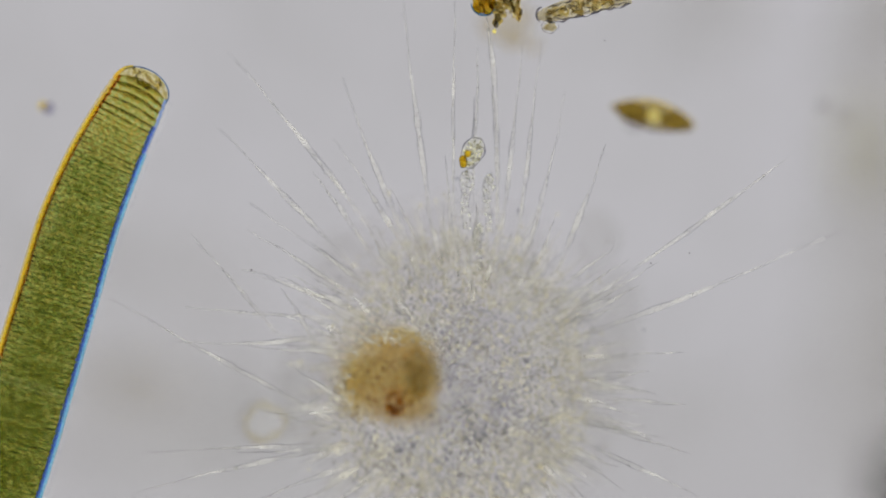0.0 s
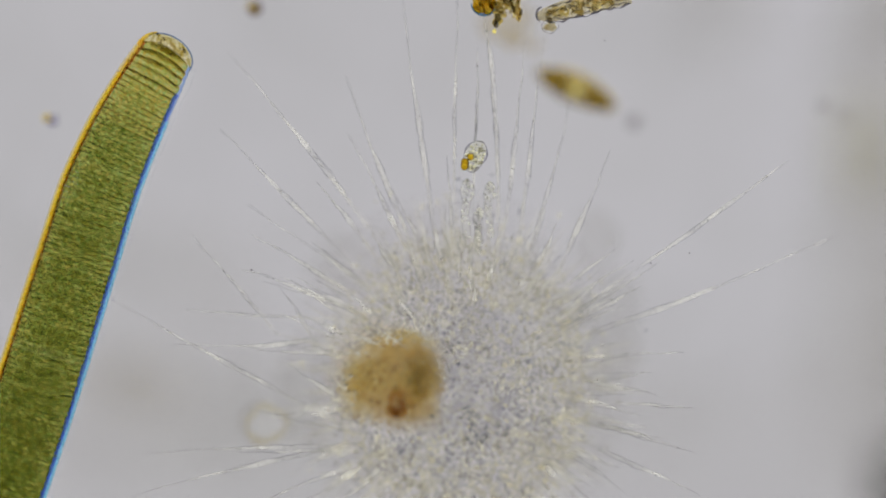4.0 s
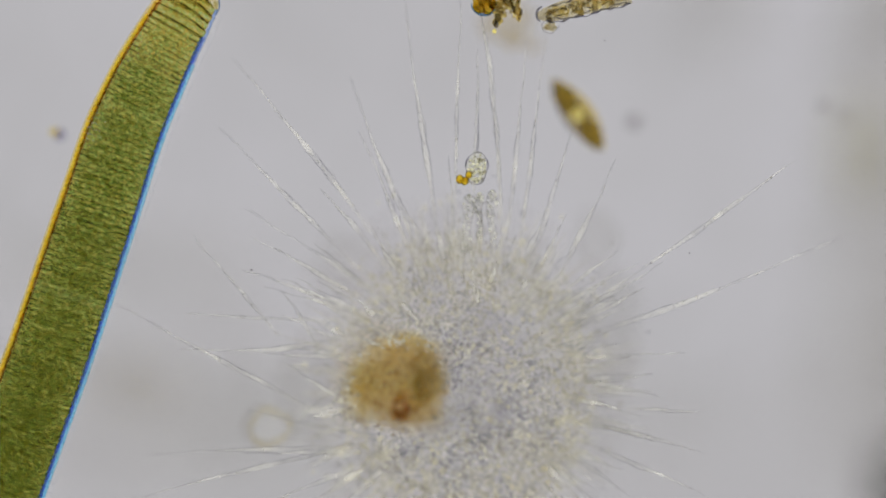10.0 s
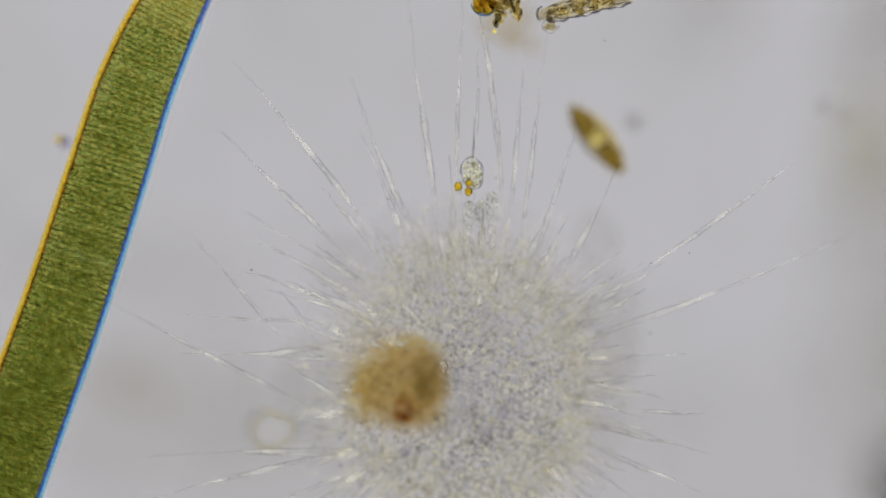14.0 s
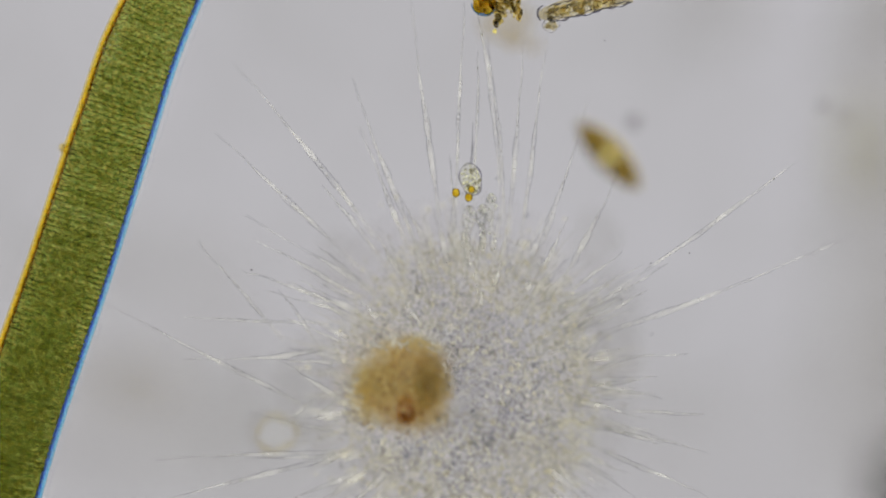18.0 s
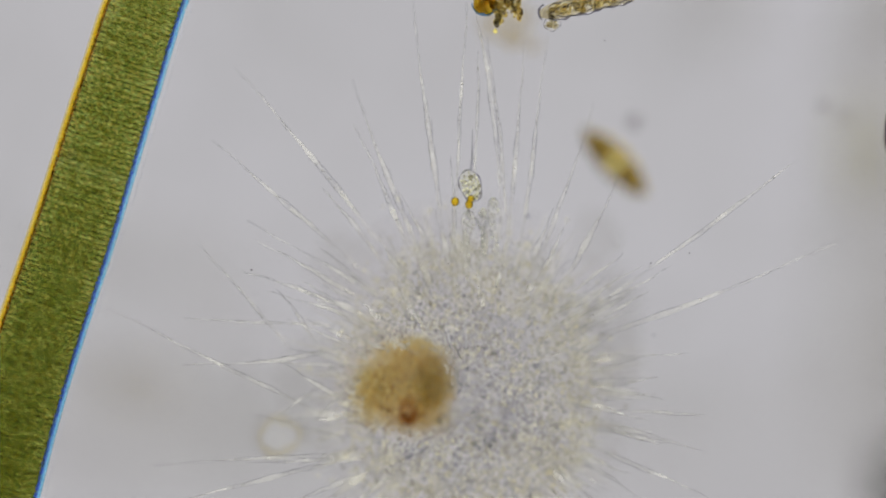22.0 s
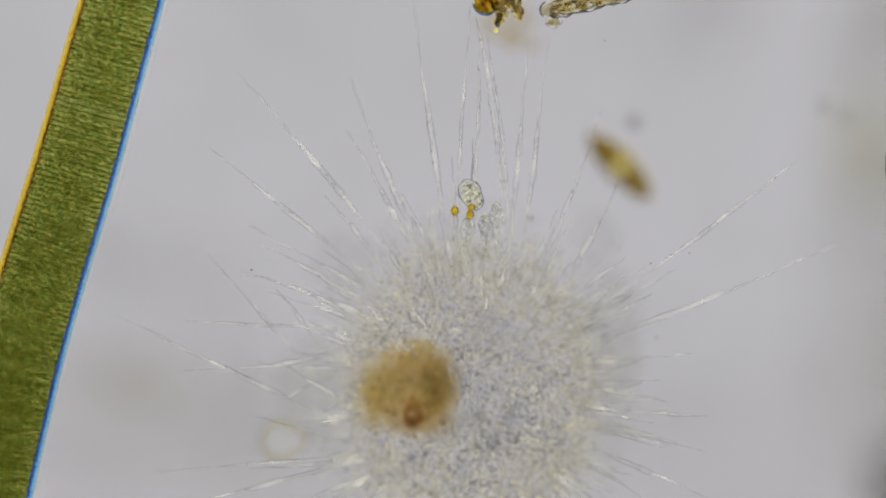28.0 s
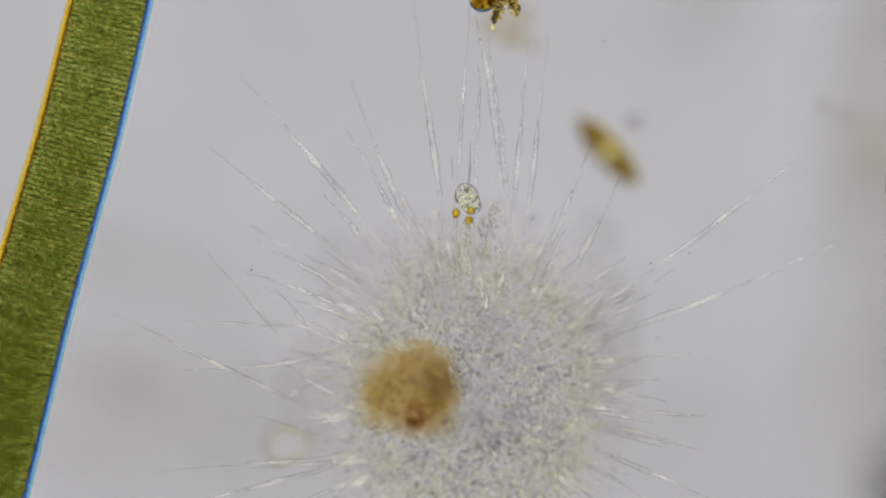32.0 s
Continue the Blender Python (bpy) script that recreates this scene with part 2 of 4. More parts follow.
M_RUBBLE_TAN = jelly("tan_rubble", [(0.50, 0.46, 0.32), (0.90, 0.81, 0.46), (0.99, 0.96, 0.76)], [(0.12, 0.10, 0.05), (1.0, 0.88, 0.42)], (0.04, 0.25), island=True, contrast=(0.05, 0.9))
M_CRUMB = jelly("pale_crumb", [(0.80, 0.77, 0.66), (0.95, 0.92, 0.80), (0.99, 0.98, 0.92)], [(0.4, 0.36, 0.25), (1.0, 0.94, 0.7)], (0.02, 0.25), island=True, contrast=(0.05, 0.9))
M_OLIVE = jelly("olive_wall", [(0.50, 0.47, 0.27), (0.76, 0.71, 0.45)], [(0.05, 0.05, 0.02)] * 2, 0.15, 60.0)
M_RING = jelly("yellow_rim", [(0.945, 0.92, 0.84), (0.98, 0.965, 0.90)], [(0.6, 0.52, 0.3)] * 2, 0.02, 30.0)
M_MIDDLE = jelly("clear_middle", [(0.995, 0.995, 0.99), (1, 1, 1)], [(1.0, 1.0, 0.96)] * 2, 0.04, 30.0)
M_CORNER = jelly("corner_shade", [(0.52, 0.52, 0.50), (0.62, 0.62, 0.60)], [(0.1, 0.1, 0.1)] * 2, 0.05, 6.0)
M_FOCUS_GLINT = jelly("shiny_drop", [(1.0, 0.97, 0.45), (1.0, 0.99, 0.62)], [(1.0, 0.93, 0.25), (1.0, 0.97, 0.55)], 0.75, 120.0, contrast=(0.42, 0.58))
M_PURPLE = jelly("purple_edge", [(0.52, 0.50, 0.60), (0.72, 0.69, 0.77)], [(0.15, 0.14, 0.18)] * 2, 0.1, 50.0)
M_HALO = jelly("yellow_membrane", [(0.979, 0.961, 0.921), (0.998, 0.989, 0.966)], [(0.6, 0.5, 0.25)] * 2, 0.004, 36.0, detail=6.0, contrast=(0.42, 0.58))
M_LUMP = jelly("brown_lump", [(0.972, 0.956, 0.875), (0.99, 0.98, 0.935)], [(0.4, 0.34, 0.1)] * 2, 0.004, 90.0, detail=5.0)
M_LUMP_OLIVE = jelly("olive_lump", [(0.950, 0.942, 0.855), (0.980, 0.973, 0.920)], [(0.3, 0.28, 0.08)] * 2, 0.004, 70.0, detail=5.0)
M_LUMP_AMBER = jelly("amber_lump", [(0.988, 0.965, 0.86), (0.996, 0.984, 0.93)], [(0.6, 0.42, 0.08)] * 2, 0.006, 70.0, detail=5.0)
M_LUMP_GREY = jelly("grey_lump", [(0.960, 0.945, 0.91), (0.982, 0.972, 0.95)], [(0.4, 0.34, 0.3)] * 2, 0.004, 70.0, detail=5.0)
M_FLOC3 = jelly("yellow_smear", [(0.905, 0.895, 0.815), (0.95, 0.945, 0.89)], [(0.4, 0.38, 0.25)] * 2, 0.02, 6.0)
M_FIELD_DIM = jelly("grey_smear", [(0.955, 0.953, 0.945), (0.975, 0.973, 0.965)], [(0.3, 0.3, 0.3)] * 2, 0.006, 3.0)
M_FLOC5 = jelly("brownish_smear", [(0.945, 0.935, 0.905), (0.97, 0.965, 0.945)], [(0.4, 0.36, 0.2)] * 2, 0.01, 6.0)
M_FLOC4 = jelly("tan_floc", [(0.935, 0.90, 0.82), (0.975, 0.955, 0.90)], [(0.4, 0.34, 0.16)] * 2, 0.02, 20.0)
M_SPIKE = jelly("grey_spike", [(0.76, 0.76, 0.77), (0.86, 0.86, 0.87)], [(0.2, 0.2, 0.2)] * 2, 0.02, 40.0)
M_ARM = jelly("arm_granule", [(0.88, 0.88, 0.88), (0.99, 0.99, 0.97)], [(0.8, 0.8, 0.75), (1.0, 1.0, 0.95)], (0.0, 0.42), island=True, contrast=(0.1, 0.9))
M_ARMFLESH = jelly("arm_plasm", [(0.955, 0.955, 0.95), (0.995, 0.995, 0.99)], [(1.0, 0.99, 0.95)] * 2, (0.02, 0.10), 60.0, detail=4.0)
M_BEAD = jelly("ray_bead", [(0.88, 0.88, 0.88), (0.995, 0.995, 0.985)], [(0.8, 0.8, 0.78), (1.0, 0.995, 0.96)], (0.0, 0.20), island=True, contrast=(0.1, 0.9))
M_EDGE = jelly("arm_edge", [(0.87, 0.87, 0.885), (0.965, 0.965, 0.97)], [(0.2, 0.2, 0.2)] * 2, 0.006, 90.0)
M_VEIL = jelly("ray_veil", [(0.972, 0.968, 0.96), (0.997, 0.993, 0.975)], [(0.8, 0.8, 0.75), (1.0, 0.99, 0.92)], (0.0, 0.12), 9.0, (1, 0.3, 0.3), 2.0)
M_SPECK = jelly("dark_speck", [(0.50, 0.44, 0.50), (0.66, 0.60, 0.64)], [(0.1, 0.08, 0.08)] * 2, 0.22, 60.0)
M_PALE_SPECK = jelly("pale_speck", [(0.70, 0.69, 0.78), (0.82, 0.81, 0.88)], [(0.3, 0.3, 0.4)] * 2, 0.08, 60.0)
M_MOTE = jelly("grey_mote", [(0.72, 0.70, 0.71), (0.82, 0.80, 0.80)], [(0.2, 0.2, 0.2)] * 2, 0.06, 60.0)


# ---- building helpers ----
def mesh_of(name, bm, mat, smooth=True):
    me = bpy.data.meshes.new(name)
    bm.to_mesh(me)
    bm.free()
    if smooth:
        me.polygons.foreach_set("use_smooth", [True] * len(me.polygons))
    me.materials.append(mat)
    return me


def part(name, bm, mat, parent, label="", m=None):
    """One mesh object from a bmesh, or from a ready mesh, under a thing or a part."""
    me = mesh_of(name, bm, mat) if isinstance(bm, bmesh.types.BMesh) else bm
    ob = new(name, me)
    ob.parent = parent
    if m is not None:
        ob.matrix_basis = m
    if label:
        ob["label"] = label
    return ob


def thing(name, place, label, category, group=""):
    ob = new(name)
    ob.empty_display_size = 0.02
    ob.matrix_basis = Matrix.Translation(place)
    return tagged(ob, label, category, group)


def ball(bm, r, centre=(0, 0, 0), rough=0.0, sub=2, seed=0.0):
    """An uneven rounded lump with three radii."""
    made = bmesh.ops.create_icosphere(bm, subdivisions=sub, radius=1.0)["verts"]
    for v in made:
        f = 1 + rough * noise.noise(v.co * 1.7 + Vector((seed, seed * 1.3, -seed)))
        v.co = Vector((v.co.x * r[0] * f, v.co.y * r[1] * f, v.co.z * r[2] * f)) + Vector(centre)
    return bm


def tube(points, radii, sides=8, flat=1.0):
    """A closed tube along points, with a radius at each."""
    bm = bmesh.new()
    rings = []
    for i, p in enumerate(points):
        a, b = points[max(i - 1, 0)], points[min(i + 1, len(points) - 1)]
        d = (Vector(b) - Vector(a)).normalized()
        u = Vector((0, 0, 1)).cross(d)
        u = u.normalized() if u.length > 1e-6 else Vector((1, 0, 0))
        w = d.cross(u)
        rings.append([bm.verts.new(Vector(p) + (u * math.cos(q) + w * math.sin(q) * flat) * radii[i]) for q in (2 * math.pi * j / sides for j in range(sides))])
    for r0, r1 in zip(rings, rings[1:]):
        for j in range(sides):
            bm.faces.new((r0[j], r0[(j + 1) % sides], r1[(j + 1) % sides], r1[j]))
    bm.faces.new(rings[0][::-1])
    bm.faces.new(rings[-1])
    return bm


ICO = bmesh.new()
bmesh.ops.create_icosphere(ICO, subdivisions=1, radius=1.0)
ICO_V = np.array([v.co[:] for v in ICO.verts])
ICO_F = np.array([[v.index for v in f.verts] for f in ICO.faces])
ICO.free()


def grains(name, centres, radii, mat):
    """Many small rounded grains joined into one mesh."""
    c, r = np.asarray(centres), np.asarray(radii)
    wob = 1 + 0.22 * np.random.uniform(-1, 1, (len(c), len(ICO_V), 1))
    verts = (c[:, None, :] + ICO_V[None] * r[:, None, :] * wob).reshape(-1, 3)
    faces = (ICO_F[None] + (np.arange(len(c)) * len(ICO_V))[:, None, None]).reshape(-1, 3)
    me = bpy.data.meshes.new(name)
    me.from_pydata(verts.tolist(), [], faces.tolist())
    me.polygons.foreach_set("use_smooth", [True] * len(me.polygons))
    me.materials.append(mat)
    return me


def slab(bm, x0, y0, z0, x1, y1, z1):
    vs = bmesh.ops.create_cube(bm, size=1.0)["verts"]
    for v in vs:
        v.co = Vector(((x0 + x1) / 2 + v.co.x * (x1 - x0), (y0 + y1) / 2 + v.co.y * (y1 - y0), (z0 + z1) / 2 + v.co.z * (z1 - z0)))
    return bm


MOVES = []  # thing or part, rows

# ---- the setting: lit field and glass slide ----
field = new("backdrop", mesh_of("backdrop", slab(bmesh.new(), -3.9, -2.8, -3.05, 3.9, 2.8, -3.0), M_FIELD, False))
tagged(field, "evenly lit pale grey field of the microscope lamp", "backdrop", kind="structure")
slide = new("ground", mesh_of("ground", slab(bmesh.new(), -3.8, -1.3, -0.56, 3.8, 1.3, -0.28), M_GLASS, False))
tagged(slide, "clear glass microscope slide under the water", "glass slide", kind="structure")

# ---- the green filament ----
LINE_Y = [117, 150, 200, 250, 300, 400, 500, 600, 700, 800, 900, 1000, 1100, 1200, 1300, 1450]
LINE_X = [270, 253, 227, 200, 176.5, 136, 108.5, 78.5, 49.5, 19.5, -14, -47, -79, -107, -134, -173]
HALF_Y = [117, 150, 162, 175, 200, 250, 300, 400, 600, 800, 1000, 1200, 1450]
HALF_W = [46, 50, 52, 54, 57.5, 62, 66, 70.5, 73.5, 75.5, 77, 79, 80]
# time, slide to the right, slide down, bend (three terms over the height of the field)
SLIDES = [(0, 0, 0, 0, 0, 0), (3, 23, -44, 1, -7, 3), (6, 44, -90, 2, -13, 5), (10, 69, -160, 1, -17, 3), (14, 86, -231, -3, -13, 3), (18, 96, -301, 4, -9, 1),
          (22, 102, -378, 5, -2, 5), (25, 104, -438, 4, 5, 9), (28, 105, -488, 3, 11, 7), (30, 105, -519, -1, 14, 11), (32, 104, -550, -5, 17, 20)]
yy = np.arange(110.0, 1560.0, 1.0)
xx = np.interp(yy, LINE_Y, LINE_X)
xx[yy < 117] = 270 - (yy[yy < 117] - 117) * 0.5
far = yy > 1450
xx[far] = xx[~far][-1] - (yy[far] - 1450) * 0.26
for _ in range(2):
    ends = np.concatenate([xx[0] - (yy[0] - np.arange(75.0, 110.0)) * (xx[1] - xx[0]), xx, xx[-1] - np.arange(1.0, 36.0) * 0.26])
    xx = np.convolve(ends, np.ones(71) / 71, mode="valid")
arc = np.concatenate([[0], np.cumsum(np.hypot(np.diff(xx), np.diff(yy)))])


def filament_pose(s, row):
    """The pose of the filament at s along it (from the tip), after one row of SLIDES: its x axis points to the tip."""
    _, dx, dy, c2, c1, c0 = row

    def spot(q):
        y = float(np.interp(q, arc, yy)) + dy
        x = float(np.interp(q, arc, xx)) + dx
        u = max(-1.3, min(1.2, (y - 441) / 441))
        return x + c2 * u * u + c1 * u + c0, y
    x, y = spot(s)
    xa, ya = spot(max(s - 12, 0))
    xb, yb = spot(s + 12)
    p = at(x, y, 0.0)
    return pose(p.x, p.y, p.z, 0, 0, math.degrees(math.atan2(yb - ya, xa - xb)))


def ring_mesh(name, length, mat, septum, arch_hi=0.0, arch_lo=0.0):
    """One cell of the filament: a short drum with bulging sides and one cross wall, of unit half-width."""
    bm = bmesh.new()
    sides, rings = 28, []
    for u, r in ((-0.5, 0.965), (-0.3, 0.995), (0.0, 1.0), (0.3, 0.995), (0.5, 0.965)):
        rings.append([bm.verts.new((u * length + (arch_lo + (arch_hi - arch_lo) * (u + 0.5)) * math.sin(a) ** 2, math.cos(a) * r, math.sin(a) * r * 0.5)) for a in (2 * math.pi * j / sides for j in range(sides))])
    for r0, r1 in zip(rings, rings[1:]):
        for j in range(sides):
            bm.faces.new((r0[j], r0[(j + 1) % sides], r1[(j + 1) % sides], r1[j]))
    if septum:
        hub = bm.verts.new((0.5 * length + arch_hi, 0, 0))
        for j in range(sides):
            bm.faces.new((hub, rings[-1][j], rings[-1][(j + 1) % sides])).material_index = 1
    me = mesh_of(name, bm, mat)
    me.materials.append(M_SEPTUM)
    return me


def fringe_mesh(name, length, y0, y1, mat):
    """A strip of painted lens colour fringe that runs along one side, y0 to y1 half-widths (in metres past the flank).
    """
    bm = bmesh.new()
    slab(bm, -0.525 * length, y0, -0.010, 0.525 * length, y1, 0.010)
    return mesh_of(name, bm, mat)


def build_filament():
    top = thing("algal_filament", (0, 0, 0), "olive green algal filament of thin stacked cells with pale rounded tip", "algae")
    pitch = 0.0092
    mesh_cells = [ring_mesh("cell", pitch * 1.03, mm, True) for mm in M_CELL]
    mesh_joint = ring_mesh("cell", pitch * 1.03, M_JOINT, True)
    arches = [0.012, 0.010, 0.0075, 0.005, 0.0025, 0.0]
    mesh_tips = [ring_mesh("cell", pitch * 1.5, M_TIP[k], True, hi, lo) for k, (hi, lo) in enumerate(zip(arches, arches[1:]))]
    mesh_tips += [ring_mesh("cell", pitch * 1.03, mm, True) for mm in M_TIP[4:]]
    # strips along both flanks paint the lens's fringes: amber left, blue and pale right
    amber, rust = fringe_mesh("amber_wall", pitch, 0.0, 0.0062, M_AMBER), fringe_mesh("inner_wall", pitch, -0.0020, 0.0, M_RUST)
    gold = fringe_mesh("gold_fringe", pitch, 0.0062, 0.0098, M_GOLD)
    navy, sky = fringe_mesh("blue_wall", pitch, -0.0048, 0.0, M_NAVY), fringe_mesh("outer_wall", pitch, 0.0, 0.0052, M_SKY)
    halo = fringe_mesh("pale_fringe", pitch, 0.0052, 0.0150, M_FRINGE)
    thin_sky, thin_amber = fringe_mesh("outer_wall", pitch, 0.0, 0.0034, M_TIP_BLUE), fringe_mesh("amber_wall", pitch, 0.001, 0.0055, M_TIP_AMBER)
    s, i = 56.0, 0
    while s < 1440:
        y = float(np.interp(s, arc, yy))
        half = float(np.interp(y, HALF_Y, HALF_W)) * 0.001
        tip = i < 5
        joint = 606 < s < 624
        shade = int(i * 0.55 + 2.4 + random.uniform(-0.5, 0.5)) if i > 4 else i
        cell = part("cell", mesh_tips[shade] if shade < len(mesh_tips) else mesh_joint if joint else mesh_cells[max(0, min(7, int(s / 180 + random.uniform(-0.4, 1.2))))], None, top, "pale yellow cell near the tip" if tip else "pale joint cell" if joint else "")
        wob = 1 + 0.012 * math.sin(i * 2.3)
        cell.scale = (1, (half - 0.005) * wob, (half - 0.005) * wob)
        if tip:
            bend = arches[min(i, 4)]
            curve = [(0.5 * pitch * 1.46 + bend * (1 - v * v) - 0.002, v * (half - 0.006), 0.012) for v in np.linspace(-1, 1, 15)]
            wall = part("cross_wall", tube(curve, [0.0003 + 0.0007 * math.sin(j * 1.3 + i) ** 2 for j in range(15)], 5), M_OLIVE, cell, "thin dark olive cross wall")
            wall.scale = (1, 1 / ((half - 0.005) * wob), 1 / ((half - 0.005) * wob))
        if s > 40:
            inv = 1 / ((half - 0.005) * wob)
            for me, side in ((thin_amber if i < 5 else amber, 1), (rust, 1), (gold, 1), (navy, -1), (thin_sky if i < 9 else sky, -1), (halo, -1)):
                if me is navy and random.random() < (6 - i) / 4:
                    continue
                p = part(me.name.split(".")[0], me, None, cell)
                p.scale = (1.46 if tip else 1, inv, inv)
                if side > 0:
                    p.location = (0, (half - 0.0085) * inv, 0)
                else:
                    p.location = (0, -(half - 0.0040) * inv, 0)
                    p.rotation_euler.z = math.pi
        MOVES.append((cell, [(row[0], filament_pose(s, row)) for row in SLIDES]))
        s += pitch * 1000 * (1.46 if i < 4 else 1.22 if i == 4 else 1.0)
        i += 1
    # the domed end
    bm = bmesh.new()
    ball(bm, (0.034, 0.0485, 0.025), sub=4)
    bmesh.ops.delete(bm, geom=[v for v in bm.verts if v.co.x < 0.011 * (1 - (v.co.y / 0.0485) ** 2) - 0.002], context="VERTS")
    dome = part("end_cap", bm, M_DOME, top, "clear domed end cell")
    MOVES.append((dome, [(row[0], filament_pose(52.0, row) @ pose(0, -0.002, 0)) for row in SLIDES]))
    # the blue and amber fringes painted on round the end
    arcs = [(0.0355 * math.cos(a), 0.0500 * math.sin(a), 0) for a in np.linspace(-1.75, 1.1, 26)]
    rim = part("end_wall", tube(arcs, [0.0011] * 26, 6), M_SEA, dome, "thin blue lens fringe")
    arcs = [(0.0370 * math.cos(a), 0.0505 * math.sin(a), 0) for a in np.linspace(0.7, 1.75, 14)]
    part("amber_wall", tube(arcs, [0.002 + 0.0025 * i / 13 for i in range(14)], 6), M_TIP_AMBER, dome, "amber lens fringe")
    blobs = [((0.004 + 0.024 * random.random(), random.uniform(-0.03, 0.03), 0.015)) for _ in range(46)]
    part("granular_content", grains("granular_content", blobs, np.random.uniform(0.0016, 0.0042, (46, 3)), M_RUBBLE_TAN), None, dome)["kind"] = "stuff"
    return top


build_filament()

# ---- the sun animalcule ----
HX, HY, HZ = 814, 676, -0.10
DRIFT = [(0, 0, 0), (8, 6, 3), (16, 12, 7), (24, 18, 11), (29.5, 23, 14), (32, 24, 14)]


def drift(t):
    return float(np.interp(t, [d[0] for d in DRIFT], [d[1] for d in DRIFT])), float(np.interp(t, [d[0] for d in DRIFT], [d[2] for d in DRIFT]))


TIMES = (0, 6, 12, 18, 24, 29, 32)


def needle(top, rows, width, bow=0.0, bulge=0.35, soft=False, lift=0.0, rise=0.0):
    """One ray of the animalcule; rows are time, base and tip. It leaves the body below the focus, swells once, and thins to a thread."""
    _, bx, by, tx, ty = rows[0]
    flatlen = math.hypot(tx - bx, ty - by) * 0.001
    turn0 = math.atan2(by - ty, tx - bx) - math.atan(bow)
    back = Matrix.Rotation(-turn0, 3, "Z")
    n = 14 if soft else 30
    sink = flatlen * (0.35 + 0.55 * abs(math.sin(bx * 0.37)))
    pts, rad = [], []
    for i in range(n + 1):
        u = i / n
        wig = 0.0016 * math.sin(u * 9 + bx) + 0.0008 * math.sin(u * 23 + by)
        z = lift + rise * (u - 0.25) - (0.0 if soft else 0.15 * max(0.0, 1 - u / max(bulge, 0.12)) ** 1.5 + sink * max(0.0, u - bulge - 0.1) ** 1.5)
        p = Vector((u * flatlen, bow * flatlen * u * u + wig * u, 0))
        flat = at(bx, by, 0) + Matrix.Rotation(turn0, 3, "Z") @ p
        p += back @ (flat * (-z / EYE))
        pts.append((p.x, p.y, z))
        if soft:
            r = max(width * (1 - u) ** 0.9 * min(1.0, 0.3 + u * 5), 0.5)
        else:
            r = 0.68 + width * 0.33 * (1 - u) + width * 0.54 * math.exp(-((u - bulge) / (0.17 if u > bulge else 0.26)) ** 2)
            r *= min(1.0, 0.25 + 14 * (1 - u)) * (1 + 0.13 * math.sin(u * 37 + bx) + 0.12 * math.sin(u * 71 + by))
        rad.append(0.001 * r)
    rod = part("ray", tube(pts, rad, 7), M_VEIL if soft else M_NEEDLE, top)
    if not soft:
        # dark side lines paint the shade that edges each bright ray
        for side in (-1, 1):
            i0 = int(n * bulge * 0.35)
            edge_pts = [(p[0], p[1] + side * r, p[2]) for p, r in zip(pts, rad)][i0:]
            part("flank", tube(edge_pts, [(r * (0.17 if side > 0 else 0.24) + 0.0004) * min(1.0, 0.2 + i * 0.2) for i, r in enumerate(rad[i0:])], 6), M_RAY_SHADE, rod)
        count = int(flatlen * 230)
        us = np.clip(np.random.normal(bulge, 0.2, count), 0.02, 0.9)
        steps = np.linspace(0, 1, n + 1)
        beads = []
        for q in us:
            cx, cy, cz, r = (float(np.interp(q, steps, w)) for w in ([p[0] for p in pts], [p[1] for p in pts], [p[2] for p in pts], rad))
            beads.append((cx, cy + random.uniform(-0.8, 0.8) * r, cz + random.uniform(-0.5, 1) * r))
        part("granular_coat", grains("granular_coat", beads, np.random.uniform(0.0009, 0.0022, (count, 3)), M_BEAD), None, rod)["kind"] = "stuff"
    keys = []
    for t, x0, y0, x1, y1 in list(rows) + [(32,) + tuple(rows[-1][1:])]:
        dx, dy = drift(t)
        p = at(x0 - dx, y0 - dy, 0) - at(HX, HY, 0)
        keys.append((t, pose(p.x, p.y, -HZ, 0, 0, math.degrees(math.atan2(y0 - y1, x1 - x0)) - math.degrees(math.atan(bow)))))
    MOVES.append((rod, keys))


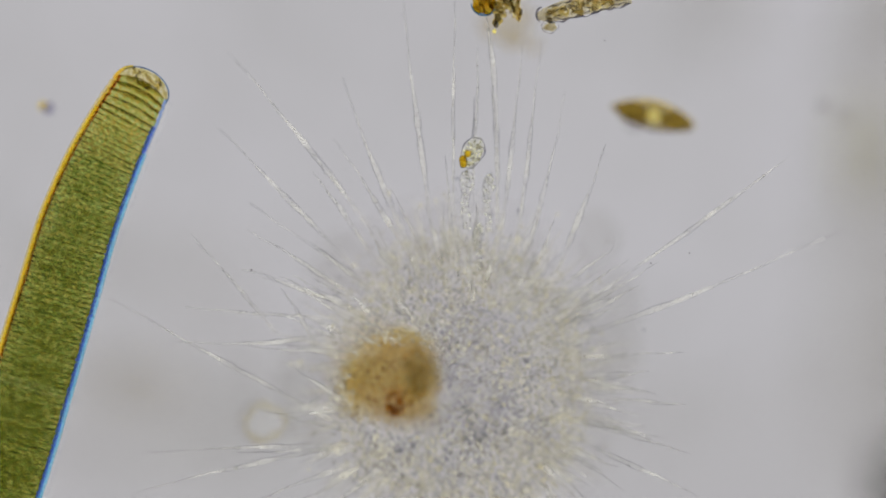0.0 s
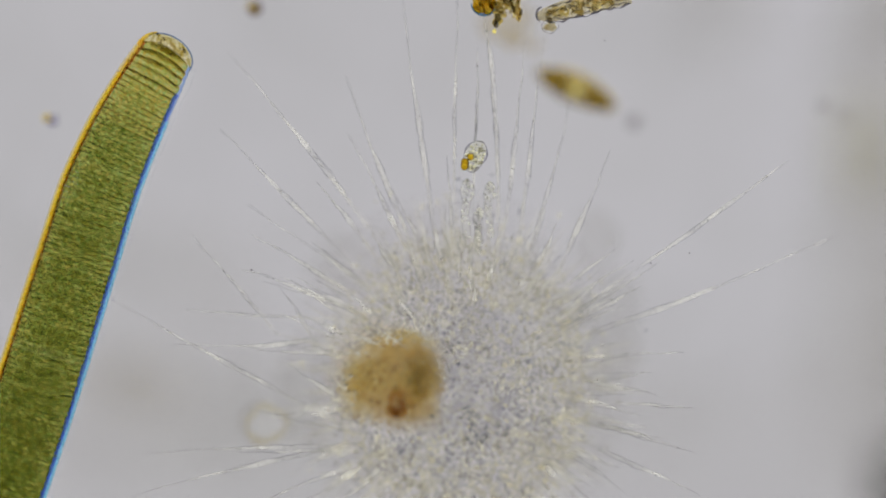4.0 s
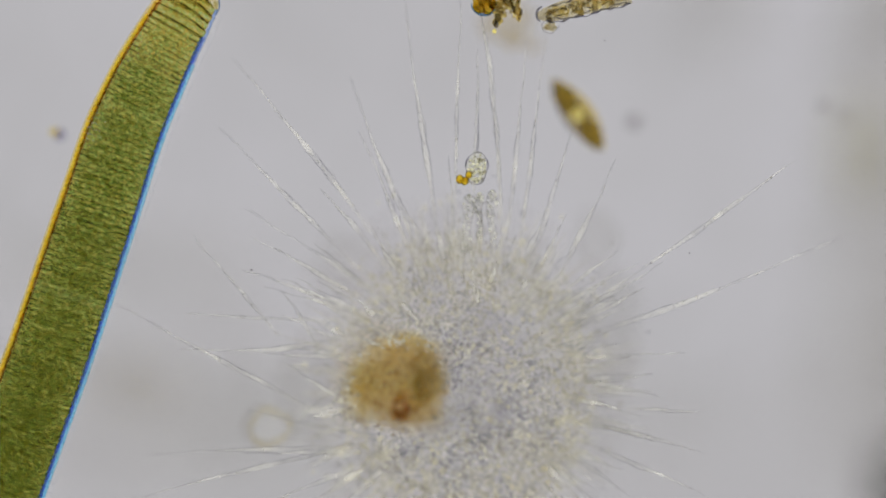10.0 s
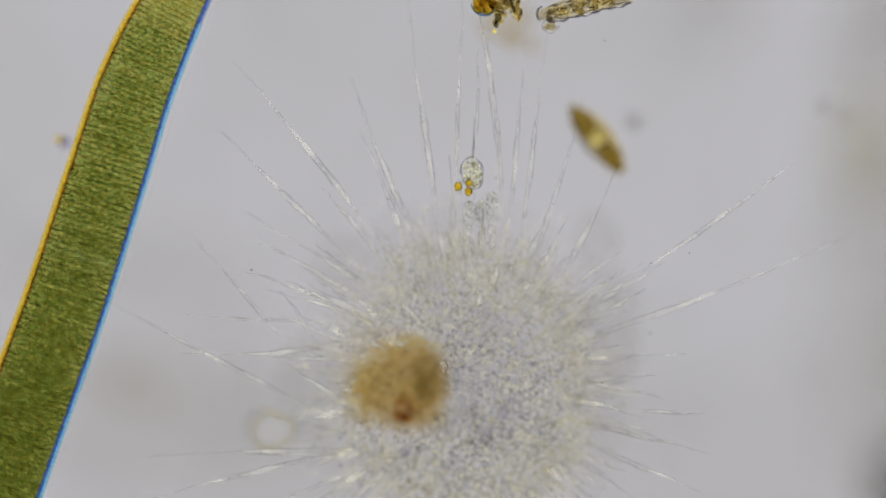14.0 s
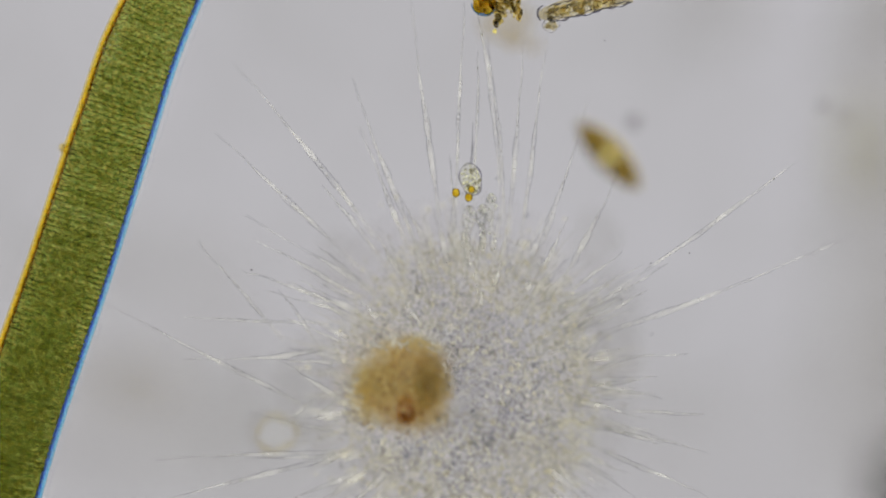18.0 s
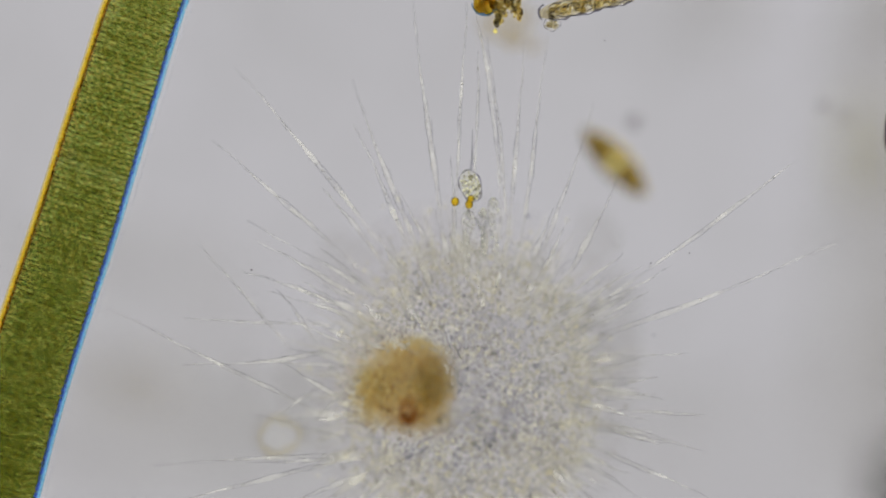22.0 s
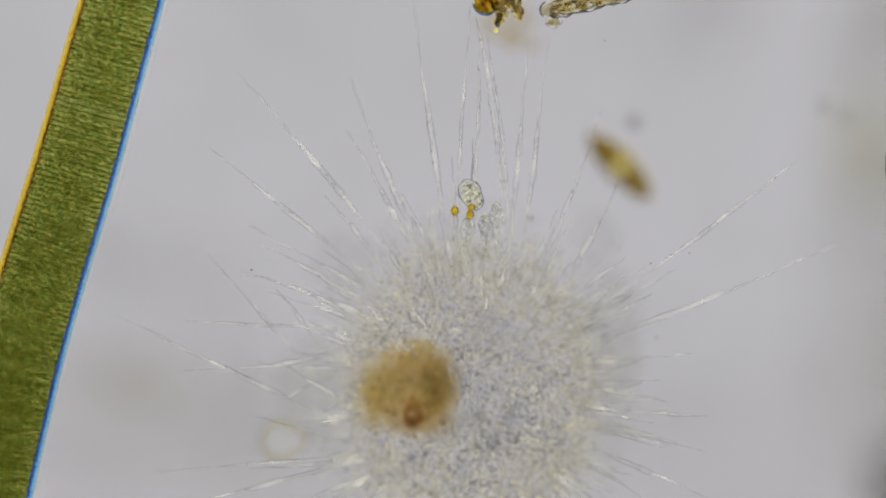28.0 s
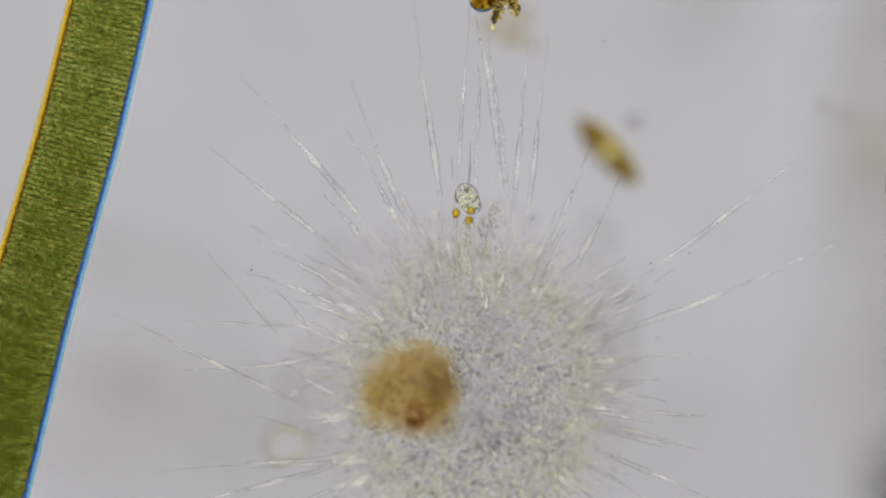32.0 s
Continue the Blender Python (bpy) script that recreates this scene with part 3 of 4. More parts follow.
def long_rays(top):
    """The rays that can be told apart: width, bow, place of the swelling, then rows of time, base and tip."""
    def ray(width, bow, bulge, *rows):
        needle(top, rows, width, bow, bulge)
    # upper left
    ray(5.5, 0.06, 0.42, (0, 650, 395, 400, 85), (9, 655, 405, 418, 110), (19, 664, 417, 425, 125), (28, 672, 428, 440, 150))
    ray(5.5, 0.03, 0.50, (0, 660, 450, 555, 300), (9, 685, 468, 560, 320), (19, 684, 465, 565, 315), (28, 690, 480, 570, 335))
    ray(5.0, 0.02, 0.50, (0, 625, 468, 385, 222), (9, 628, 468, 385, 220), (19, 632, 466, 380, 235), (28, 635, 472, 400, 282))
    ray(5.0, 0.03, 0.20, (0, 655, 505, 440, 355), (14, 657, 507, 470, 393), (28, 668, 520, 490, 422))
    ray(4.5, 0.02, 0.45, (0, 640, 528, 440, 402), (14, 652, 531, 490, 440), (28, 660, 538, 505, 450))
    ray(4.5, 0.10, 0.35, (0, 655, 556, 465, 488), (14, 660, 566, 450, 503), (28, 665, 578, 490, 518))
    ray(3.5, 0.06, 0.55, (0, 620, 545, 430, 470), (14, 622, 545, 420, 470), (28, 625, 542, 388, 463))
    ray(3.5, 0.0, 0.40, (0, 490, 585, 340, 410), (14, 495, 590, 335, 405), (28, 520, 618, 375, 452))
    ray(4.0, 0.08, 0.45, (0, 558, 605, 497, 505), (14, 560, 605, 503, 520), (28, 558, 600, 512, 538))
    # left
    ray(4.5, 0.0, 0.45, (0, 600, 746, 190, 522), (14, 598, 742, 190, 530), (28, 610, 748, 190, 546))
    ray(5.0, -0.20, 0.42, (0, 620, 575, 310, 598), (14, 632, 590, 330, 618), (28, 636, 602, 380, 640))
    ray(4.0, -0.05, 0.40, (0, 630, 616, 440, 609), (14, 640, 632, 440, 622), (28, 645, 648, 450, 637))
    ray(3.0, 0.0, 0.55, (0, 600, 560, 325, 540), (14, 600, 566, 360, 556), (28, 600, 574, 385, 566))
    ray(4.5, 0.0, 0.45, (0, 625, 715, 500, 635), (14, 622, 716, 515, 645), (28, 622, 712, 520, 652))
    ray(4.0, 0.0, 0.50, (0, 585, 685, 500, 745), (14, 578, 688, 518, 748), (28, 572, 664, 470, 716))
    ray(3.5, 0.0, 0.50, (0, 608, 690, 555, 735), (14, 608, 690, 555, 735), (28, 612, 687, 560, 736))
    ray(4.0, 0.05, 0.45, (0, 625, 762, 440, 717), (14, 625, 766, 500, 738), (28, 635, 784, 520, 752))
    ray(4.0, 0.0, 0.40, (0, 640, 779, 250, 795), (14, 650, 787, 280, 800), (28, 660, 800, 265, 829))
    ray(3.5, 0.03, 0.45, (0, 630, 790, 420, 797), (14, 640, 800, 440, 800), (28, 650, 812, 450, 824))
    ray(5.0, 0.04, 0.45, (0, 645, 775, 235, 868), (14, 650, 785, 280, 876), (28, 662, 805, 340, 890))
    ray(5.0, 0.03, 0.45, (0, 690, 793, 440, 886), (14, 700, 800, 480, 890), (28, 706, 812, 520, 892))
    ray(5.0, 0.0, 0.40, (0, 705, 800, 585, 886), (14, 708, 808, 600, 890), (28, 712, 820, 640, 896))
    # above
    ray(6.0, -0.03, 0.40, (0, 725, 440, 603, 130), (9, 740, 440, 620, 140), (19, 742, 445, 632, 160), (28, 745, 445, 630, 165))
    ray(5.0, 0.04, 0.30, (0, 715, 435, 590, 240), (9, 722, 440, 608, 165), (19, 718, 430, 602, 140), (28, 722, 424, 560, 130))
    ray(6.0, -0.02, 0.45, (0, 768, 432, 711, -22), (9, 779, 440, 712, -22), (19, 787, 440, 728, -6), (28, 793, 440, 732, 0))
    ray(3.5, 0.0, 0.30, (0, 798, 425, 789, 270), (9, 802, 425, 794, 275), (28, 807, 425, 800, 285))
    ray(3.0, 0.0, 0.55, (0, 801, 405, 803, -5), (9, 802, 405, 812, 30), (19, 803, 408, 820, 20), (28, 803, 412, 828, 30))
    ray(3.0, 0.0, 0.60, (0, 834, 395, 846, 80), (14, 836, 398, 846, 85), (28, 838, 402, 848, 90))
    ray(6.0, 0.12, 0.70, (0, 877, 415, 857, 10), (9, 881, 418, 848, 10), (19, 885, 422, 841, 5), (28, 889, 430, 836, -5))
    ray(4.0, 0.04, 0.50, (0, 880, 420, 865, 60), (9, 888, 420, 862, 80), (19, 896, 420, 866, 95), (28, 903, 420, 868, 105))
    ray(5.0, 0.04, 0.45, (0, 882, 432, 923, 70), (9, 893, 432, 929, 70), (19, 894, 432, 923, 85), (28, 898, 432, 929, 95))
    ray(4.5, 0.02, 0.40, (0, 913, 430, 958, 55), (9, 918, 430, 960, 90), (19, 919, 430, 963, 85), (28, 924, 430, 965, 90))
    ray(5.0, 0.06, 0.30, (0, 928, 458, 999, 160), (9, 938, 458, 1007, 215), (19, 945, 462, 1025, 225), (28, 952, 474, 1042, 245))
    ray(3.5, 0.0, 0.40, (0, 950, 470, 985, 370), (14, 958, 470, 1000, 385), (28, 962, 478, 1005, 390))
    ray(6.0, 0.03, 0.42, (0, 985, 478, 1072, 250), (9, 982, 495, 1102, 245), (14, 984, 505, 1088, 298), (19, 988, 512, 1090, 310), (28, 990, 518, 1093, 316))
    ray(4.5, 0.0, 0.25, (0, 745, 430, 690, 330), (14, 756, 430, 705, 345), (28, 764, 436, 716, 350))
    # right
    ray(5.0, 0.04, 0.40, (0, 950, 556, 1112, 454), (14, 965, 549, 1102, 478), (28, 975, 563, 1110, 484))
    ray(4.5, 0.01, 0.68, (0, 980, 570, 1392, 278), (14, 995, 572, 1396, 292), (28, 1005, 580, 1402, 286))
    ray(4.5, 0.02, 0.75, (0, 970, 574, 1088, 516), (14, 990, 582, 1152, 492), (28, 1008, 582, 1172, 476))
    ray(5.0, 0.0, 0.45, (0, 985, 565, 1165, 460), (14, 998, 566, 1190, 452), (28, 1010, 568, 1180, 480))
    ray(5.5, 0.07, 0.38, (0, 975, 605, 1492, 400), (14, 985, 608, 1480, 420), (28, 992, 615, 1485, 422))
    ray(4.0, 0.0, 0.40, (0, 995, 622, 1092, 600), (14, 1000, 624, 1110, 602), (28, 1008, 640, 1112, 628))
    ray(4.5, 0.03, 0.45, (0, 995, 627, 1208, 617), (14, 1000, 629, 1238, 619), (28, 1010, 638, 1195, 621))
    ray(4.0, -0.08, 0.45, (0, 998, 664, 1145, 692), (14, 1006, 672, 1155, 692), (28, 1010, 680, 1145, 698))
    ray(4.5, 0.0, 0.45, (0, 990, 697, 1135, 730), (14, 996, 692, 1120, 728), (28, 1010, 715, 1140, 740))
    ray(3.0, -0.03, 0.60, (0, 1060, 700, 1215, 712), (14, 1090, 722, 1255, 728), (28, 1095, 723, 1245, 731))
    ray(5.0, -0.12, 0.55, (0, 985, 738, 1222, 800), (14, 1010, 742, 1258, 800), (28, 1010, 740, 1235, 793))
    ray(5.0, -0.03, 0.50, (0, 1000, 765, 1235, 874), (14, 1010, 770, 1268, 880), (28, 1015, 774, 1268, 884))
    ray(4.5, -0.04, 0.50, (0, 970, 772, 1105, 864), (14, 985, 785, 1130, 882), (28, 1000, 792, 1158, 888))
    ray(5.0, 0.0, 0.45, (0, 930, 772, 1048, 892), (14, 940, 782, 1065, 894), (28, 945, 786, 1065, 894))


def build_animalcule():
    top = thing("sun_animalcule", at(HX, HY, HZ), "round colourless sun animalcule with granular body and fine radiating rays", "protozoan")
    MOVES.append((top, [(t, Matrix.Translation(at(HX + dx, HY + dy, HZ))) for t, dx, dy in DRIFT]))
    rnd = np.random.RandomState(5)
    bm = ball(bmesh.new(), (0.228, 0.258, 0.15), rough=0.05, sub=4)
    part("body", bm, M_PLASM, top, "clear jelly-like body")
    # thin grey shells added for the soft dark halo outside the body
    for k, g in enumerate((1.10, 1.22, 1.36)):
        part("mantle", ball(bmesh.new(), (0.232 * g, 0.262 * g, 0.05), (0, 0, -0.11), 0.08, 4, 2.0 + k), M_BODY_HALO, top, "faint grey shell for the dark halo round the body")
    for k in range(5):
        part("endoplasm", ball(bmesh.new(), (0.050 + 0.016 * k, 0.075 + 0.022 * k, 0.02), (0.030 - 0.004 * k, -0.010 + 0.004 * k, -0.02 - 0.02 * k), 0.45, 4, 11.0 + k), M_ENDO, top, "dense bluish grey inner plasm")
    # cloudy patches of thicker and thinner plasm
    for k in range(44):
        a, r = k * 2.399, math.sqrt((k + 0.5) / 44) * 0.95
        x, y = math.cos(a) * r * 0.215, math.sin(a) * r * 0.245
        if math.hypot(x + 0.115, y + 0.002) < 0.085:
            continue
        g = rnd.uniform(0.010, 0.024)
        pale = k % 5 > 2 or r > 0.8
        part("plasm_cloud", ball(bmesh.new(), (g * rnd.uniform(0.8, 1.5), g, 0.010), (x, y, 0.02 + 0.05 * rnd.rand()), 0.6, 3, 3.7 * k), M_PALE_CLOUD if pale else M_CLOUD, top, "pale plasm" if pale else "bluish grey plasm")
    # small grains in the froth of the body: most of them on the walls between its bubbles, few where the food lies
    cells = np.array([(math.cos(a) * r * 0.25, math.sin(a) * r * 0.285) for a, r in zip(rnd.uniform(0, 2 * math.pi, 620), np.sqrt(rnd.uniform(0, 1.1, 620)))])
    lots = ([], []), ([], [])
    while len(lots[0][0]) + len(lots[1][0]) < 8600:
        p = rnd.uniform(-1, 1, 2)
        q = (p * p).sum()
        if q > 1.1 or rnd.rand() < (q - 0.50) * 1.65:
            continue
        x, y = p[0] * 0.240, p[1] * 0.274
        near = np.sort(np.hypot(cells[:, 0] - x, cells[:, 1] - y))[:2]
        wall = near[1] - near[0]
        if wall > 0.0050 and rnd.rand() < 0.60:
            continue
        if math.hypot(x + 0.115, y + 0.002) < 0.074 + 0.03 * abs(rnd.normal()):
            continue
        low = min(1.0, max(0.0, (0.05 - y) / 0.2))
        z = 0.10 - 0.055 * low - 0.05 * q + 0.03 * rnd.normal()
        patch = 0.8 * noise.noise(Vector((math.atan2(y, x) * 17, math.hypot(x, y) * 16, 0.4))) + 0.6 * noise.noise(Vector((x * 95, y * 95, 3.1)))
        warm = 1 if rnd.normal() * 0.30 + patch + 0.9 * (q - 0.42) + 0.5 * y > 0 else 0
        s = rnd.uniform(0.0015, 0.0040) * (1 + 0.25 * low)
        lots[warm][0].append((x, y, z))
        lots[warm][1].append((s * rnd.uniform(0.7, 1.4), s * rnd.uniform(0.7, 1.4), s))
    for i in range(520):
        a, r = rnd.uniform(0, 2 * math.pi), 0.92 + 0.16 * abs(rnd.normal())
        fan = 1 + 0.10 * math.sin(a * 23 + 2 * math.sin(a * 5))
        s = rnd.uniform(0.003, 0.006)
        lots[i % 3 > 0][0].append((math.cos(a) * r * fan * 0.226, math.sin(a) * r * fan * 0.258, rnd.uniform(-0.06, 0.03)))
        lots[i % 3 > 0][1].append((s * rnd.uniform(0.7, 1.4), s * rnd.uniform(0.7, 1.4), s))
    part("granular_plasm", grains("granular_plasm", *lots[0], M_GRAIN), None, top, "fine bluish grey grains")["kind"] = "stuff"
    part("granular_plasm", grains("granular_plasm", *lots[1], M_GRAIN_WARM), None, top, "fine pale yellowish grains")["kind"] = "stuff"
    # grey rim and bright core paint the lens effect of each clear vacuole
    vac = []
    for i in range(6):
        bm = ball(bmesh.new(), (0.72, 0.72, 0.4), (-0.05, 0.05, 0.3), 0.3, 2, i)
        for f in bm.faces:
            f.material_index = 1
        loop = [(math.cos(a) * (1 + 0.12 * math.sin(2 * a + i)), math.sin(a) * (1 + 0.12 * math.cos(3 * a + i)), 0) for a in np.linspace(0, 2 * math.pi, 15)]
        rim = tube(loop, [0.15 + 0.05 * math.sin(j + i) for j in range(15)], 6)
        spare = bpy.data.meshes.new("spare")
        rim.to_mesh(spare)
        rim.free()
        bm.from_mesh(spare)
        bpy.data.meshes.remove(spare)
        me = mesh_of("vacuole", bm, M_RIM_SHADE)
        me.materials.append(M_CORE_GLINT if i % 3 else M_HONEY_GLINT)
        vac.append(me)
    for i in range(240):
        a, r = rnd.uniform(0, 2 * math.pi), math.sqrt(rnd.uniform(0.02, 0.95))
        x, y = math.cos(a) * r * 0.228, math.sin(a) * r * 0.262
        if math.hypot(x + 0.113, y - 0.012) < 0.095:
            continue
        z = 0.06 + 0.09 * math.sqrt(max(0.0, 1 - r * r)) * rnd.uniform(-0.3, 1.0)
        s = rnd.uniform(0.0042, 0.0095)
        v = part("vacuole", vac[i % 6], None, top, m=pose(x, y, z, 0, 0, rnd.uniform(0, 360)))
        v.scale = (s, s * rnd.uniform(0.8, 1.2), s)
    # larger bubbles of the outer foam
    foam = []
    for i in range(4):
        loop = [(math.cos(a) * (1 + 0.10 * math.sin(2 * a + i)), math.sin(a) * (1 + 0.10 * math.cos(3 * a + i)), 0) for a in np.linspace(0, 2 * math.pi, 21)]
        foam.append(mesh_of("foam_bubble", tube(loop, [0.10 + 0.04 * math.sin(j + i) for j in range(21)], 6), M_FOAM))
    for i in range(90):
        a, r = rnd.uniform(0, 2 * math.pi), math.sqrt(rnd.uniform(0.10, 0.9))
        x, y = math.cos(a) * r * 0.228, math.sin(a) * r * 0.262
        if math.hypot(x + 0.113, y - 0.004) < 0.105:
            continue
        v = part("foam_bubble", foam[i % 4], None, top, m=pose(x, y, 0.10 + rnd.uniform(-0.03, 0.04), 0, 0, rnd.uniform(0, 360)))
        s = rnd.uniform(0.008, 0.014)
        v.scale = (s, s * rnd.uniform(0.8, 1.1), s)
    # the food ball inside
    fx, fy = (687 - HX) * 0.001, (HY - 677) * 0.001
    food = part("food_vacuole", ball(bmesh.new(), (0.052, 0.052, 0.03), (0.006, 0, -0.05), 0.5, 4, 3.1), M_FOOD, top, "amber brown ball of swallowed food")
    for k in range(6):
        g = 0.060 + 0.0090 * k
        part("membrane", ball(bmesh.new(), (g, g * 0.87, 0.02), (0.004 - 0.003 * k, 0.0025 * k, -0.05 - 0.018 * k), 0.6, 4, 6.0 + 2.3 * k), M_HALO, food, "faint yellowish membrane")
    kinds = ((M_LUMP, "golden brown lump"), (M_LUMP_OLIVE, "olive lump"), (M_LUMP_AMBER, "amber lump"), (M_LUMP_GREY, "greyish lump"))
    for k in range(24):
        r = rnd.uniform(0.010, 0.030)
        a, d = k * 2.399, math.sqrt((k + 0.5) / 24) * (0.096 - r)
        mat, label = kinds[k % 4]
        part("food_lump", ball(bmesh.new(), (r * rnd.uniform(0.9, 1.5), r * rnd.uniform(0.8, 1.2), 0.012), (math.cos(a) * d * 1.14, math.sin(a) * d * 1.0, rnd.uniform(-0.12, -0.02)), 0.6, 3, 1.7 * k), mat, food, label)
    for x, y, rx, ry, n, mat, label in ((0.046, 0.004, 0.022, 0.038, 8, M_LUMP_OLIVE, "dark olive lump"), (-0.066, 0.018, 0.014, 0.016, 3, M_LUMP_AMBER, "yellow lump"), (0.046, -0.022, 0.014, 0.014, 3, M_LUMP_AMBER, "amber lump"), (0.016, 0.074, 0.055, 0.024, 3, M_LUMP_AMBER, "amber lump"), (0.062, 0.03, 0.03, 0.05, 3, M_LUMP_GREY, "greyish lump"), (0.045, -0.065, 0.05, 0.028, 3, M_LUMP_GREY, "greyish lump"), (-0.07, -0.02, 0.022, 0.03, 3, M_LUMP_AMBER, "amber lump")):
        for k in range(n):
            f = 0.55 + 0.8 * k / n
            part("food_lump", ball(bmesh.new(), (rx * f, ry * f, 0.012), (x + 0.005 * math.sin(k * 2.2), y + 0.007 * math.cos(k * 1.7), -0.04 - 0.011 * k), 0.6, 3, 9.0 + 3 * k + x * 50), mat, food, label)
    c, q = [], []
    while len(c) < 1000:
        x, y = rnd.normal(0, 0.55, 2)
        if x * x + y * y < 1.0 - 0.5 * rnd.rand():
            c.append((x * 0.104, y * 0.094, rnd.uniform(-0.04, 0.15)))
            q.append(rnd.uniform(0.0016, 0.0050, 3))
    part("food_mash", grains("food_mash", c, q, M_FOOD_DARK), None, food, "sandy and brown grains of swallowed food")["kind"] = "stuff"
    for k in range(4):
        part("russet_spot", ball(bmesh.new(), (0.007 + 0.0035 * k, 0.010 + 0.005 * k, 0.008), (0.007, -0.050 + 0.003 * k, 0.02 - 0.014 * k), 0.6, 3, 4.0 + k), M_RUSSET, food, "dark russet spot")
    MOVES.append((food, [(t, pose(fx + 0.001 * 13 * t / 32, fy - 0.001 * (4 * min(t, 12) / 12 + 5 * t / 32), -0.07, 0, 0, 0)) for t in TIMES]))
    long_rays(top)

    def brief(b, tp, *args):
        needle(top, ((0,) + b + tp, (28, b[0] + 22, b[1] + 14, tp[0] + 22, tp[1] + 14)), *args)
    # shorter rays that point up or down and blur away
    for i in range(130):
        a = i * 2.399 + rnd.uniform(-0.1, 0.1)
        r0, ln = rnd.uniform(0.78, 1.0), rnd.uniform(45, 130)
        cx, cy = math.cos(a), math.sin(a)
        if cx < -0.75:
            r0 = 0.98 + 0.06 * rnd.rand()
        b = (HX + cx * 228 * r0, HY + cy * 262 * r0)
        tp = (b[0] + cx * ln, b[1] + cy * ln)
        up = rnd.choice([-1, 1])
        brief(b, tp, rnd.uniform(3.5, 7.0), rnd.uniform(-0.04, 0.04), 0.3, True, up * rnd.uniform(0.04, 0.16), up * rnd.uniform(0.05, 0.25))
    # stout pale rays all round that leave the body a little above or below the focus
    for i in range(72):
        a = i * 2.399 + 0.7 + rnd.uniform(-0.12, 0.12)
        cx, cy = math.cos(a), math.sin(a)
        r0, ln = rnd.uniform(0.72, 0.95), rnd.uniform(55, 125)
        if cx < -0.6:
            if i % 3:
                continue
            r0 = 0.97
        b = (HX + cx * 228 * r0, HY + cy * 262 * r0)
        turn = a + rnd.uniform(-0.12, 0.12)
        tp = (b[0] + math.cos(turn) * ln, b[1] + math.sin(turn) * ln)
        brief(b, tp, rnd.uniform(5.0, 8.0), rnd.uniform(-0.05, 0.05), rnd.uniform(0.25, 0.5), False, rnd.uniform(-0.10, 0.06))
    # roots of rays over the upper body
    for i in range(54):
        a = -2.75 + 2.5 * (i + rnd.rand()) / 54
        cx, cy = math.cos(a), math.sin(a)
        r0, ln = rnd.uniform(0.50, 0.85), rnd.uniform(50, 95)
        b = (HX + cx * 228 * r0, HY + cy * 262 * r0)
        turn = a + rnd.uniform(-0.15, 0.15)
        brief(b, (b[0] + math.cos(turn) * ln, b[1] + math.sin(turn) * ln), rnd.uniform(3.5, 6.0), rnd.uniform(-0.06, 0.06), rnd.uniform(0.3, 0.7), False, rnd.uniform(0.0, 0.05))
    # fine sharp rays of middling length, most of them on the right and below
    for i in range(30):
        a = rnd.uniform(-0.75, 1.3) if i % 3 else rnd.uniform(2.3, 3.9)
        cx, cy = math.cos(a), math.sin(a)
        r0, ln = rnd.uniform(0.86, 1.02), rnd.uniform(60, 150)
        b = (HX + cx * 228 * r0, HY + cy * 262 * r0)
        turn = a + rnd.uniform(-0.18, 0.18)
        tp = (b[0] + math.cos(turn) * ln, b[1] + math.sin(turn) * ln)
        brief(b, tp, rnd.uniform(2.5, 4.0), rnd.uniform(-0.04, 0.04), rnd.uniform(0.25, 0.6), False, rnd.uniform(-0.06, 0.03))
    # feeding arms that close round the prey: a bubbly head on a thinner stalk
    bead = []
    for i in range(4):
        loop = [(math.cos(a) * (1 + 0.14 * math.sin(2 * a + i)), math.sin(a) * (1 + 0.12 * math.cos(3 * a + i)), 0) for a in np.linspace(0, 2 * math.pi, 17)]
        bead.append(mesh_of("bubble", tube(loop, [0.13 + 0.05 * math.sin(j + i) for j in range(17)], 6), M_EDGE))
    for k, (w, h, rows) in enumerate(((13, 0.105, ((0, 824, 298), (6, 826, 322), (9, 828, 336), (14, 829, 352), (19, 829, 362), (28, 826, 380), (32, 826, 384))),
                                      (11, 0.100, ((0, 863, 305), (6, 866, 324), (9, 868, 331), (19, 867, 340), (23, 871, 348), (28, 875, 354), (32, 873, 354))),
                                      (9, 0.080, ((0, 846, 392), (6, 846, 350), (9, 846, 336), (14, 849, 350), (19, 851, 360), (28, 855, 374), (32, 854, 378))))):
        us = np.linspace(0, 1, 18)
        pts = [(0.002 * math.sin(u * 8 + k), 0.002 - u * h, 0) for u in us]
        rad = [0.001 * w * (math.sqrt(max(0.02, 1 - (1 - u / 0.22) ** 2)) if u < 0.22 else 0.55 + 0.45 * math.exp(-((u - 0.22) / 0.13) ** 2) + 0.07 * math.sin(u * 30)) for u in us]
        arm = part("feeding_arm", tube(pts, rad, 10, 0.7), M_ARMFLESH, top, "clear bubbly feeding arm")
        for side in (-1, 1):
            part("flank", tube([(p[0] + side * r, p[1], 0) for p, r in zip(pts, rad)], [0.0010 + 0.0005 * math.sin(j * 2) for j in range(18)], 6), M_EDGE, arm)
        c, q = [], []
        while len(c) < 110:
            u = rnd.rand() ** 1.8
            r = float(np.interp(u, us, rad))
            c.append((0.002 * math.sin(u * 8 + k) + rnd.uniform(-0.95, 0.95) * r, -u * h, rnd.uniform(-0.006, 0.010)))
            q.append(rnd.uniform(0.0013, 0.0034, 3))
        part("granular_coat", grains("granular_coat", c, q, M_ARM), None, arm)["kind"] = "stuff"
